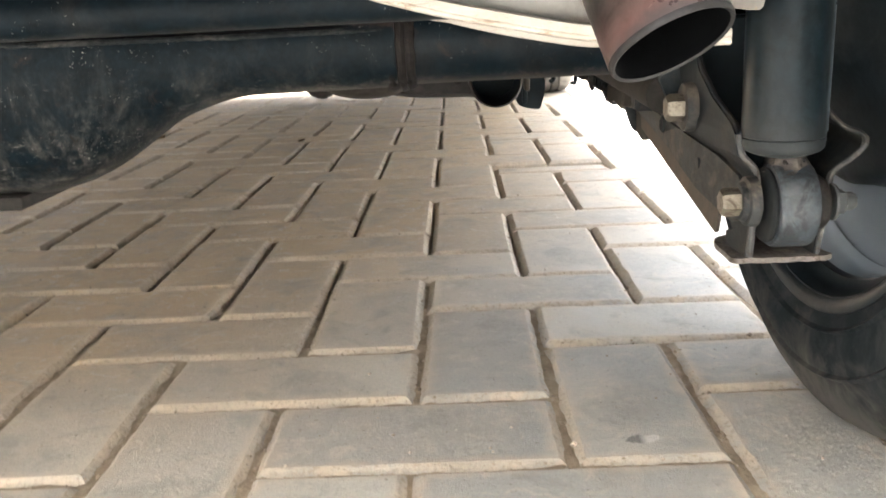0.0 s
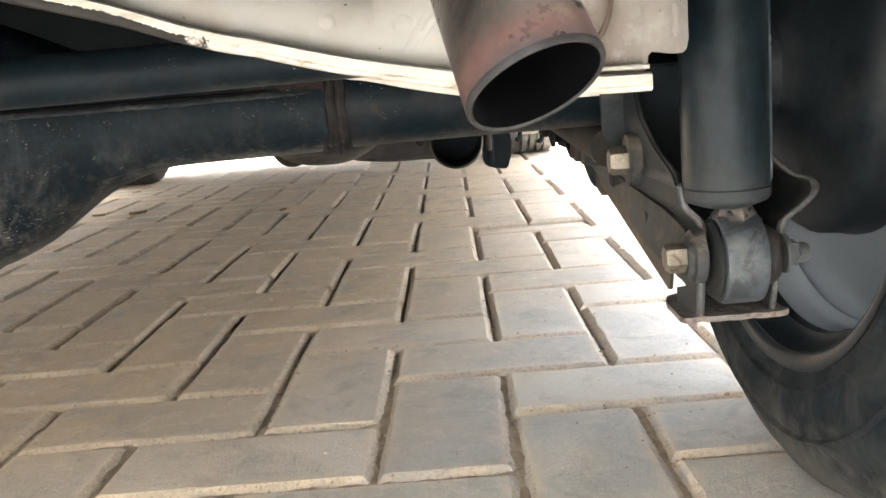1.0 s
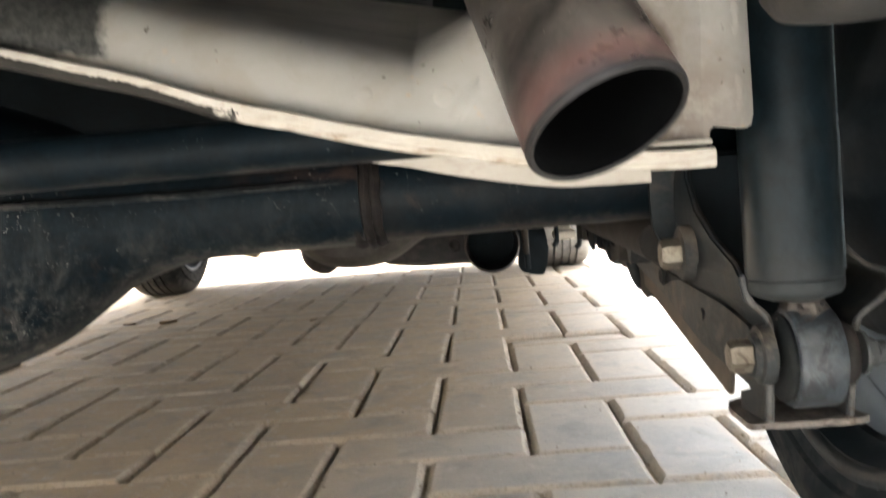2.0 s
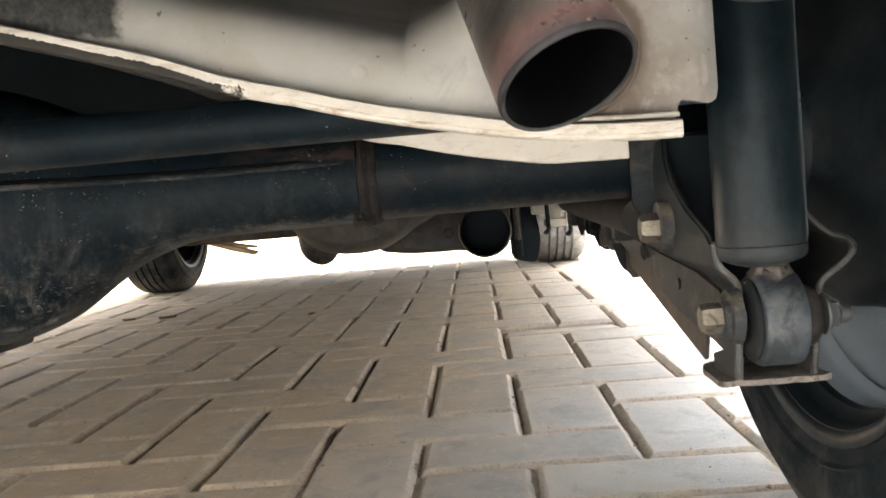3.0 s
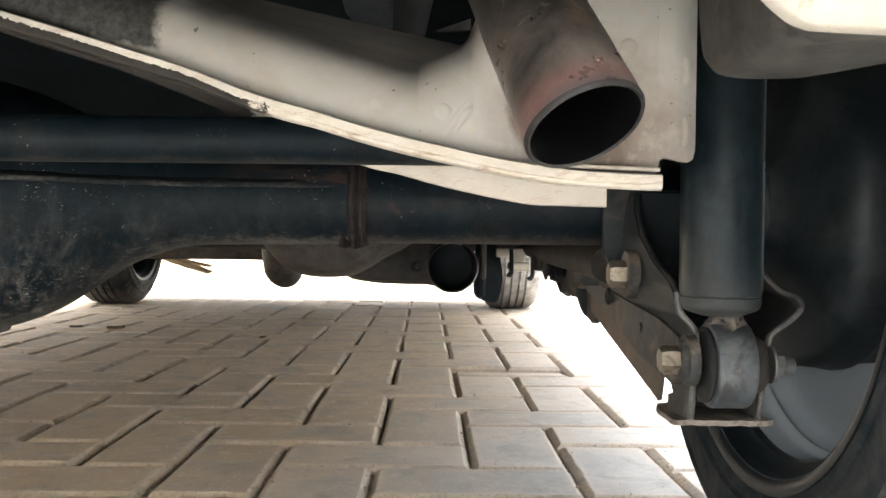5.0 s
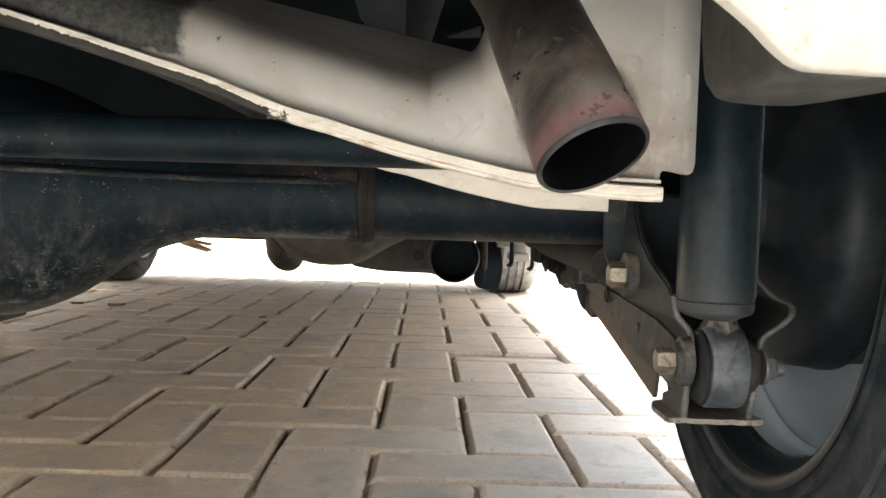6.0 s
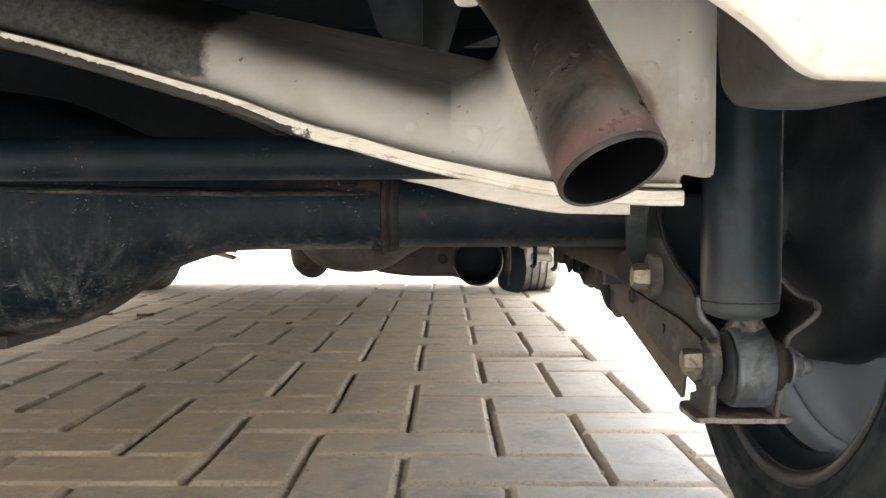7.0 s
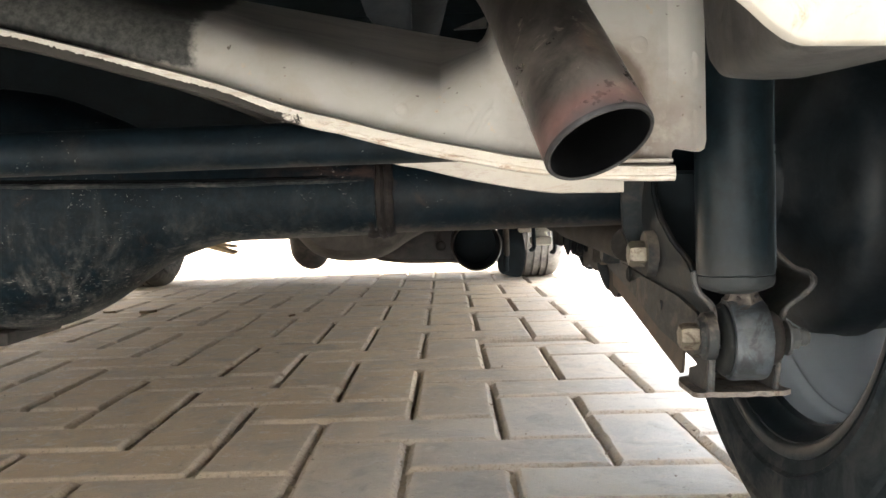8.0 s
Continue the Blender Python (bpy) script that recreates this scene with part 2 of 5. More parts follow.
def white_panel_material(name):
    mat, nt, b = shader(name, 0.45, 0.0, 0.18)
    c = mixed(nt, ramp(nt, noise_tex(nt, 11, 6, 0.6, 0.4), 0.40, 0.75), (0.262, 0.257, 0.243), (0.210, 0.198, 0.176))
    c = mixed(nt, maths(nt, "MULTIPLY", ramp(nt, noise_tex(nt, 130, 4, 0.6), 0.66, 0.72), 0.6), c, (0.30, 0.23, 0.16))
    c = mixed(nt, maths(nt, "MULTIPLY", ramp(nt, noise_tex(nt, 24, 7, 0.7, 0.6), 0.48, 0.68), 0.5), c, (0.185, 0.153, 0.115))
    x, z = axis_of(nt, "X"), axis_of(nt, "Z")
    c = mixed(nt, maths(nt, "MULTIPLY", ramp(nt, noise_tex(nt, 260, 2, 0.5), 0.72, 0.745), 0.85), c, (0.06, 0.048, 0.036))
    # streaky road dirt along the beam's sloping top, lightened to offset weak light
    y = maths(nt, "ADD", axis_of(nt, "Y"), maths(nt, "MULTIPLY", maths(nt, "SUBTRACT", noise_tex(nt, 30, 6, 0.6, 0.4, (0.3, 1, 1)), 0.5), 0.02))
    lying = mixed(nt, ramp(nt, noise_tex(nt, 60, 7, 0.7, 0.3, (0.12, 1, 1)), 0.35, 0.70), (0.27, 0.25, 0.225), (0.46, 0.43, 0.385))
    c = mixed(nt, maths(nt, "MULTIPLY", ramp(nt, y, -0.240, -0.200), 0.85), c, lying)
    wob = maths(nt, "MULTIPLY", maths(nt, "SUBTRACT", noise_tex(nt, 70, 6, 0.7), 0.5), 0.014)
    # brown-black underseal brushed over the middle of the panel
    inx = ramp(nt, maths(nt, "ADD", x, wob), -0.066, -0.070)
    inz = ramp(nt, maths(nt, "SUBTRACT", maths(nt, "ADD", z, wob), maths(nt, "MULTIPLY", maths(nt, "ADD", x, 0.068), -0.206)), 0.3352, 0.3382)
    # soot and road dirt thrown up round the tailpipe's mouth
    away = maths(nt, "SQRT", maths(nt, "ADD", maths(nt, "POWER", maths(nt, "SUBTRACT", x, 0.130), 2.0), maths(nt, "POWER", maths(nt, "SUBTRACT", z, 0.290), 2.0)), 0.0)
    grime = maths(nt, "MULTIPLY", ramp(nt, maths(nt, "ADD", away, maths(nt, "MULTIPLY", wob, 1.6)), 0.060, 0.012), ramp(nt, noise_tex(nt, 75, 7, 0.7), 0.15, 0.50))
    c = mixed(nt, maths(nt, "MULTIPLY", grime, 0.95), c, (0.060, 0.042, 0.029))
    # a ring of dried dirt where the panel is pressed out round the pipe
    off = maths(nt, "SQRT", maths(nt, "ADD", maths(nt, "POWER", maths(nt, "SUBTRACT", x, 0.121), 2.0), maths(nt, "POWER", maths(nt, "SUBTRACT", z, 0.316), 2.0)), 0.0)
    rim_dirt = ramp(nt, maths(nt, "ABSOLUTE", maths(nt, "ADD", maths(nt, "SUBTRACT", off, 0.0266), maths(nt, "MULTIPLY", wob, 0.35)), 0.0), 0.0048, 0.0012)
    c = mixed(nt, maths(nt, "MULTIPLY", rim_dirt, 0.9), c, (0.060, 0.045, 0.033))
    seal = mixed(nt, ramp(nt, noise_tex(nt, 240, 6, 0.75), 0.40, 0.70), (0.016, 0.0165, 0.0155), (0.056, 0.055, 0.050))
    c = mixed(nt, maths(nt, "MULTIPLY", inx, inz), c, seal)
    nt.links.new(c, b.inputs["Base Color"])
    relief(nt, b, maths(nt, "ADD", noise_tex(nt, 16, 3), maths(nt, "MULTIPLY", noise_tex(nt, 120, 6), 0.25)), 0.35, 0.002)
    return mat


def worn_flange_material(name, chip, wear=0.55):
    """White paint worn through to grey primer and rust along a welded flange."""
    mat, nt, b = shader(name, 0.6)
    b.inputs["Specular IOR Level"].default_value = 0.12
    c = mixed(nt, ramp(nt, noise_tex(nt, 60, 8, 0.75, 0.8), 0.42, 0.62), (0.40, 0.378, 0.335), (0.40 - 0.13 * wear, 0.378 - 0.15 * wear, 0.335 - 0.165 * wear))
    c = mixed(nt, maths(nt, "MULTIPLY", ramp(nt, noise_tex(nt, 120, 8, 0.78, 0.9, (0.4, 1, 1.6)), 0.54, 0.57), min(1.0, 1.4 * wear)), c, (0.20, 0.145, 0.105))
    x = axis_of(nt, "X")
    wob = maths(nt, "MULTIPLY", maths(nt, "SUBTRACT", noise_tex(nt, 75, 7, 0.75, 0.5), 0.5), 0.045)
    bare = ramp(nt, maths(nt, "ADD", x, wob), chip, chip - 0.003)
    c = mixed(nt, bare, c, mixed(nt, noise_tex(nt, 90, 6, 0.7), (0.006, 0.0058, 0.0054), (0.034, 0.031, 0.027)))
    nt.links.new(c, b.inputs["Base Color"])
    relief(nt, b, noise_tex(nt, 220, 6, 0.7), 0.5, 0.0012)
    return mat


def tailpipe_material(name):
    mat, nt, b = shader(name, 0.45, 0.45)
    c = mixed(nt, ramp(nt, noise_tex(nt, 32, 8, 0.7, 0.9, (1, 1, 0.6)), 0.38, 0.64), (0.012, 0.0105, 0.0095), (0.090, 0.080, 0.070))
    c = mixed(nt, maths(nt, "MULTIPLY", ramp(nt, noise_tex(nt, 30, 7, 0.7, 0.6), 0.56, 0.66), 0.6), c, (0.10, 0.064, 0.043))
    c = mixed(nt, maths(nt, "MULTIPLY", ramp(nt, noise_tex(nt, 48, 6, 0.7, 1.2, (1, 1, 0.7)), 0.60, 0.64), 0.6), c, (0.19, 0.17, 0.142))
    c = mixed(nt, ramp(nt, noise_tex(nt, 330, 2, 0.5), 0.75, 0.78), c, (0.50, 0.45, 0.38))
    x, y, z = axis_of(nt, "X"), axis_of(nt, "Y"), axis_of(nt, "Z")
    up = maths(nt, "ADD", maths(nt, "MULTIPLY", maths(nt, "ADD", y, 0.404), 0.45), maths(nt, "MULTIPLY", maths(nt, "SUBTRACT", z, 0.2845), 0.83))
    up = maths(nt, "SUBTRACT", up, maths(nt, "MULTIPLY", maths(nt, "SUBTRACT", x, 0.0986), 0.33))
    up = maths(nt, "ADD", up, maths(nt, "MULTIPLY", maths(nt, "SUBTRACT", noise_tex(nt, 45, 6, 0.7), 0.5), 0.020))
    tint = maths(nt, "MULTIPLY", ramp(nt, up, 0.017, 0.006), 0.42)
    c = mixed(nt, tint, c, (0.155, 0.062, 0.052))
    c = mixed(nt, maths(nt, "MULTIPLY", ramp(nt, up, 0.006, 0.001), 0.8), c, (0.05, 0.042, 0.042))
    nt.links.new(c, b.inputs["Base Color"])
    nt.links.new(maths(nt, "ADD", maths(nt, "MULTIPLY", noise_tex(nt, 34, 6, 0.7), 0.5), 0.08), b.inputs["Roughness"])
    relief(nt, b, noise_tex(nt, 300, 5), 0.10, 0.0005)
    return mat


def rubber_material(name, clean=(0.0065, 0.0100, 0.0125), dust=(0.044, 0.046, 0.046), tan=(0.115, 0.105, 0.090)):
    mat, nt, b = shader(name, 0.78, 0.0, 0.09)
    c = mixed(nt, ramp(nt, noise_tex(nt, 20, 8, 0.7, 0.5), 0.40, 0.75), clean, dust)
    low = maths(nt, "ADD", axis_of(nt, "Z"), maths(nt, "MULTIPLY", maths(nt, "SUBTRACT", noise_tex(nt, 28, 8, 0.7, 0.8), 0.5), 0.16))
    c = mixed(nt, maths(nt, "MULTIPLY", ramp(nt, low, 0.075, 0.02), 0.6), c, tan)
    nt.links.new(c, b.inputs["Base Color"])
    relief(nt, b, noise_tex(nt, 200, 5), 0.3, 0.0008)
    return mat


PAVER = paver_material("weathered grey concrete paver")
PAVER_NEAR = paver_material("weathered grey paver with dusty rim", 0.0, True)
DUSTY = paver_material("paver edge under sandy dust", 0.75)
SAND = sand_material("jointing sand")
def grit_material(name):
    mat, nt, b = shader(name, 0.95, 0.0, 0.08)
    one = nt.nodes.new("ShaderNodeNewGeometry").outputs["Random Per Island"]
    c = mixed(nt, one, (0.26, 0.21, 0.16), (0.60, 0.51, 0.41))
    nt.links.new(mixed(nt, maths(nt, "MULTIPLY", noise_tex(nt, 900, 4), 0.6), c, (0.22, 0.175, 0.13)), b.inputs["Base Color"])
    return mat


GRIT = grit_material("crumbs of sandy grit")
AXLE = dirty_metal("black chassis paint under dust", (0.0020, 0.0052, 0.0078), (0.085, 0.070, 0.058), 0.14, 0.48, 0.095, (0.020, 0.013, 0.011), 30.0, gloss=0.10, below=0.75)
DIFF = dirty_metal("black casting paint streaked with mud", (0.0021, 0.0053, 0.0078), (0.110, 0.102, 0.090), 0.12, 0.50, 0.125, (0.016, 0.011, 0.009), 44.0, (1.6, 1.6, 0.5), gloss=0.08, below=0.75, streaks=0.95)
ROD = dirty_metal("black rod paint", (0.0024, 0.0054, 0.0078), (0.075, 0.066, 0.057), 0.19, 0.52, 0.114, None, 34.0, gloss=0.08, below=0.35)
RUSTY = dirty_metal("rusty weld", (0.009, 0.0075, 0.007), (0.045, 0.034, 0.028), 0.65, 0.7, 0.0, (0.035, 0.020, 0.014), 60.0, gloss=0.15)
RUSTED = dirty_metal("brown rusted steel", (0.042, 0.038, 0.035), (0.14, 0.122, 0.105), 0.8, 0.7, 0.0, (0.030, 0.018, 0.012), 60.0)
PLATE = dirty_metal("dusty bracket steel", (0.019, 0.021, 0.022), (0.18, 0.148, 0.116), 0.8, 0.6, 0.05, (0.022, 0.018, 0.015), 30.0, bloom=0.54, gloss=0.15)
EDGE = dirty_metal("scuffed bare steel edge", (0.11, 0.10, 0.092), (0.36, 0.30, 0.245), 1.2, 0.6, 0.0, (0.05, 0.036, 0.027), 75.0, bloom=0.50, bumpy=0.9)
SHOCK = dirty_metal("satin black damper paint", (0.0058, 0.0105, 0.0135), (0.062, 0.062, 0.059), 0.22, 0.36, 0.03, None, 46.0, (1.0, 1.0, 0.32), gloss=0.12, splash=(0.206, 0.236, 0.40), bumpy=0.02)
EYE = dirty_metal("worn grey steel bush", (0.030, 0.038, 0.045), (0.115, 0.11, 0.102), 0.7, 0.45, 0.0, (0.012, 0.013, 0.014), 36.0, gloss=0.35, bloom=0.50)
ZINC = dirty_metal("yellowed zinc bolt", (0.15, 0.135, 0.108), (0.055, 0.046, 0.036), 1.0, 0.42, 0.0, (0.05, 0.036, 0.026), 75.0, None, 0.55, bloom=0.50)
RUBBER = rubber_material("dusty black rubber")
# dark rubber; on the left front tyre it holds the wheel well's shade
DARK_RUBBER = rubber_material("dark rubber, also for the shaded tyre", (0.007, 0.0085, 0.0095), (0.030, 0.030, 0.028))
# dusty rubber whose pale colour includes the light on the right front tyre
DUSTY_LIT_RUBBER = rubber_material("dusty rubber paled by light", (0.10, 0.10, 0.10), (0.27, 0.262, 0.248))
RIM = dirty_metal("grey steel wheel", (0.56, 0.63, 0.69), (0.30, 0.32, 0.33), 0.16, 0.24, 0.0, (0.17, 0.115, 0.085), 9.0, None, 0.5, gloss=0.6, bloom=0.74, bumpy=0.0)
LIP = dirty_metal("black rim flange", (0.0055, 0.0090, 0.0115), (0.024, 0.027, 0.029), 0.30, 0.42, 0.0, (0.03, 0.026, 0.022), 22.0, gloss=0.20, bloom=0.66)
DRUM = dirty_metal("dull black brake drum", (0.0085, 0.0130, 0.0165), (0.046, 0.049, 0.050), 0.75, 0.45, gloss=0.25, scale=20.0)
UNDER = dirty_metal("dirty underbody", (0.020, 0.018, 0.016), (0.080, 0.066, 0.052), 0.6, 0.7)
TANK = dirty_metal("dusty fuel tank", (0.045, 0.040, 0.035), (0.13, 0.112, 0.09), 0.6, 0.6)
BLACK = dirty_metal("black plastic liner", (0.026, 0.040, 0.048), (0.075, 0.083, 0.088), 0.8, 0.6, gloss=0.2, bumpy=0.8)
PANEL = white_panel_material("off-white body paint")
FLANGE = worn_flange_material("worn white flange", -0.180, 0.28)
SMOOTH = worn_flange_material("off-white lower flange", -0.040, 0.16)
WALL = dirty_metal("pale wall plaster", (0.66, 0.635, 0.59), (0.56, 0.53, 0.48), 0.7, 0.9, 0.0, None, 3.0)
PALE = dirty_metal("cream dusty steel", (0.50, 0.46, 0.385), (0.46, 0.39, 0.30), 0.8, 0.6, 0.0, (0.14, 0.10, 0.07), 50.0)
ARM = dirty_metal("brown dusty arm steel", (0.060, 0.051, 0.042), (0.15, 0.122, 0.094), 0.9, 0.7, 0.0, (0.045, 0.036, 0.028), 20.0, gloss=0.12)
# worn edge colour, paler so that it carries the edge highlight
CHEEK = dirty_metal("worn sheet edge, highlight painted in", (0.050, 0.052, 0.053), (0.19, 0.175, 0.155), 0.8, 0.5, 0.0, (0.035, 0.027, 0.02), 70.0, bloom=0.53)
# near black: the darkness of the underbody's hollows is put into this colour
VOID = dirty_metal("black underbody with cavity shade", (0.0048, 0.0086, 0.0112), (0.013, 0.017, 0.020), 0.5, 0.65, gloss=0.15)
STEEL = dirty_metal("dull grey zinc steel", (0.085, 0.09, 0.092), (0.06, 0.056, 0.05), 0.9, 0.42, 0.0, (0.06, 0.05, 0.04), 80.0, None, 0.4, bloom=0.56)
# paler colour that stands in for the damper's edge highlight
GLINT = dirty_metal("satin strip for the damper's highlight", (0.075, 0.092, 0.103), (0.03, 0.036, 0.04), 0.8, 0.22, 0.0, None, 8.0, gloss=0.6, bumpy=0.0)
LEDGE = dirty_metal("dusty black ledge", (0.010, 0.012, 0.013), (0.115, 0.105, 0.094), 0.9, 0.6, 0.0, None, 26.0, gloss=0.1)
CHEEK_PLATE = dirty_metal("black bracket paint under dust", (0.010, 0.0135, 0.0155), (0.135, 0.112, 0.088), 0.5, 0.5, 0.05, (0.020, 0.016, 0.014), 26.0, gloss=0.15)
STRAW = dirty_metal("sun-bleached straw-coloured strip", (0.42, 0.33, 0.20), (0.30, 0.22, 0.13), 0.8, 0.8, 0.0, None, 25.0)
DARK_BROWN = dirty_metal("greasy dark brown steel", (0.016, 0.014, 0.013), (0.075, 0.060, 0.048), 0.8, 0.55, 0.0, (0.03, 0.02, 0.015), 40.0, gloss=0.2)
CHIPPED = worn_flange_material("chipped white flange", -0.016)
BUMPER = dirty_metal("white bumper with rusty drips", (0.285, 0.270, 0.238), (0.235, 0.205, 0.158), 0.6, 0.45, 0.0, (0.17, 0.095, 0.05), 30.0, bloom=0.585)
LINER = dirty_metal("muddy grey bumper return", (0.034, 0.033, 0.031), (0.115, 0.105, 0.092), 0.8, 0.5, 0.0, (0.016, 0.015, 0.014), 26.0, (1.6, 1.6, 0.35), bloom=0.56)
PIPE = tailpipe_material("heat-stained steel tailpipe")
# real soot in the pipe; over the weld seam it paints the crevice's shade
SOOT_SHADE = dirty_metal("soot and crevice shade", (0.0016, 0.0018, 0.0020), (0.006, 0.006, 0.006), 0.5, 0.9, gloss=0.05)
MOUTH = dirty_metal("blackened pipe edge", (0.016, 0.0155, 0.0155), (0.040, 0.034, 0.032), 0.6, 0.55, 0.0, None, 40.0, None, 0.2)
LEAF = dirty_metal("dry leaf", (0.16, 0.11, 0.06), (0.25, 0.18, 0.10), 0.6, 0.8)
BODY = dirty_metal("white car paint", (0.78, 0.77, 0.74), (0.6, 0.57, 0.5), 0.3, 0.3)


# ---------------------------------------------------------------- geometry helpers (all in paving modules)
def part(name, bm, mat, parent=None, label="", smooth=True):
    """Link bm, drawn in modules, as one mesh in metres under a thing or a part."""
    me = bpy.data.meshes.new(name)
    bmesh.ops.remove_doubles(bm, verts=bm.verts, dist=1e-5)
    bmesh.ops.recalc_face_normals(bm, faces=bm.faces)
    bm.transform(Matrix.Scale(M, 4))
    bm.to_mesh(me)
    bm.free()
    me.materials.append(mat)
    ob = new(name, me)
    if smooth:
        for f in me.polygons:
            f.use_smooth = True
        me.set_sharp_from_angle(angle=radians(38))
    if parent is not None:
        ob.parent = parent
        ob.matrix_parent_inverse = Matrix.Identity(4)
        up = parent
        at = Vector()
        while up is not None:
            at += up.location
            up = up.parent
        ob.location = -at
    if label:
        ob["label"] = label
    return ob


def smooth_line(points, steps=8):
    """A Catmull-Rom line through the points."""
    p = [Vector(q) for q in points]
    p = [2 * p[0] - p[1], *p, 2 * p[-1] - p[-2]]
    out = []
    for a, b, c, d in zip(p, p[1:], p[2:], p[3:]):
        for i in range(steps):
            t = i / steps
            out.append(0.5 * (2 * b + (c - a) * t + (2 * a - 5 * b + 4 * c - d) * t * t + (3 * b - a - 3 * c + d) * t ** 3))
    return [*out, p[-2]]


def skin(bm, rings, closed=True, caps=True):
    """Join rings of equally many points."""
    vs = [[bm.verts.new(p) for p in ring] for ring in rings]
    n = len(vs[0])
    for a, b in zip(vs, vs[1:]):
        for i in range(n if closed else n - 1):
            j = (i + 1) % n
            bm.faces.new((a[i], a[j], b[j], b[i]))
    if caps and closed:
        bm.faces.new(vs[0])
        bm.faces.new(vs[-1])
    return vs


def tube(bm, line, radius, segs=20, caps=True):
    """A round bar along a line; radius: one number or one for each point."""
    line = [Vector(p) for p in line]
    radii = radius if isinstance(radius, (list, tuple)) else [radius] * len(line)
    rings, side = [], None
    for i, p in enumerate(line):
        way = (line[min(i + 1, len(line) - 1)] - line[max(i - 1, 0)]).normalized()
        if side is None:
            side = way.orthogonal().normalized()
        side = (side - way * side.dot(way)).normalized()
        other = way.cross(side)
        rings.append([p + radii[i] * (math.cos(a) * side + math.sin(a) * other) for a in (2 * math.pi * k / segs for k in range(segs))])
    skin(bm, rings, True, caps)


def lathe(bm, profile, centre, axis="X", segs=48, closed=False):
    """Turn (along, radius) pairs round an axis through the centre."""
    rings = []
    for k in range(segs):
        a = 2 * math.pi * k / segs
        ring = []
        for h, r in profile:
            c, s = r * math.cos(a), r * math.sin(a)
            v = {"X": (h, c, s), "Y": (c, h, s), "Z": (c, s, h)}[axis]
            ring.append(bm.verts.new(Vector(centre) + Vector(v)))
        rings.append(ring)
    n = len(profile)
    for k in range(segs):
        p, q = rings[k], rings[(k + 1) % segs]
        for i in range(n if closed else n - 1):
            j = (i + 1) % n
            try:
                bm.faces.new((p[i], p[j], q[j], q[i]))
            except ValueError:
                pass


def block(bm, low, high, bevel=0.0, segs=2):
    """A box between two corners with rounded edges."""
    low, high = Vector(low), Vector(high)
    made = bmesh.ops.create_cube(bm, size=1.0, matrix=Matrix.Translation((low + high) / 2) @ Matrix.Diagonal((*(high - low), 1)))
    if bevel:
        edges = list({e for v in made["verts"] for e in v.link_edges})
        bmesh.ops.bevel(bm, geom=edges, offset=bevel, segments=segs, affect="EDGES", profile=0.5)


def sheet(bm, outline, thick):
    """A flat plate: the outline's points, pushed through by the vector thick, with its edges rounded a little."""
    thick = Vector(thick)
    a = [bm.verts.new(Vector(p)) for p in outline]
    b = [bm.verts.new(Vector(p) + thick) for p in outline]
    bm.faces.new(a)
    bm.faces.new(b[::-1])
    for i in range(len(a)):
        j = (i + 1) % len(a)
        bm.faces.new((a[i], b[i], b[j], a[j]))


def ribbon(bm, line, thick, sweep):
    """A strip of sheet metal: a bent line with a thickness (in x), swept along a vector."""
    line, sweep = [Vector(p) for p in line], Vector(sweep)
    ring = line + [p + Vector((thick, 0, 0)) for p in reversed(line)]
    skin(bm, [ring, [p + sweep for p in ring]])


def hexagon(bm, centre, radius, depth, axis, turn=0.0):
    """A bolt head or nut with a chamfered face, pointing along axis (+1 or -1 in x)."""
    c = Vector(centre)
    rings = []
    for h, r in ((0, radius), (depth * 0.8, radius), (depth, radius * 0.82)):
        rings.append([c + Vector((axis * h, r * math.cos(turn + k * math.pi / 3), r * math.sin(turn + k * math.pi / 3))) for k in range(6)])
    skin(bm, rings)


def thing(name, label, category, at=(0, 0, 0), kind=""):
    ob = new(name)
    ob.location = Vector(at) * M
    return tagged(ob, label, category, "", kind)


def mesh():
    return bmesh.new()


# ---------------------------------------------------------------- ground
bm = mesh()
block(bm, (-9000, -9000, -3.0), (9000, 9000, -0.16))

ground = part("ground", bm, PAVER, None, smooth=False)
tagged(ground, "pale open ground beyond the pavers", "ground", "", "structure")

bm = mesh()
block(bm, (-27, -15, -0.20), (23, 54, -0.13))
tagged(part("sand_bed", bm, SAND, None, smooth=False), "pale sand filling the joints between pavers", "sand", "", "structure")

NX, NY, STEP = 360, 450, 0.030
level = []
for j in range(NY):
    for i in range(NX):
        x, y = -6.5 + STEP * i, -3.6 + STEP * j
        h = 0.022 * noise.noise((x * 1.3, y * 1.3, 2.0)) + 0.016 * noise.noise((x * 5.0, y * 5.0, 5.0)) + 0.012 * noise.noise((x * 15.0, y * 15.0, 9.0))
        away = min(1.0, max(0.0, (y - 1.7) / 3.2))
        cross = min(1.0, max(0.0, (abs(x - round(x)) - 0.08) / 0.05)) if abs(y - round(y)) < 0.11 else 0.0
        level.append((x * M, y * M, (-0.050 - away * (0.115 - 0.122 * cross) + h * (1.0 - 0.5 * cross)) * M))
me = bpy.data.meshes.new("joint_sand")
me.from_pydata(level, [], [(j * NX + i, j * NX + i + 1, j * NX + i + NX + 1, j * NX + i + NX) for j in range(NY - 1) for i in range(NX - 1)])
me.materials.append(SAND)
tagged(new("joint_sand", me), "crumbly tan sand packed into the paver joints", "sand", "", "structure")

# unseen pale walls added behind the car: one bounces sunlight, one blocks sky
bm = mesh()
block(bm, (-36.0, -23.0, -0.2), (10.0, -21.0, 27.0), 0.1)
tagged(part("bounce_wall", bm, WALL, None, smooth=False), "unseen pale wall added to shape the light", "wall", "", "structure")
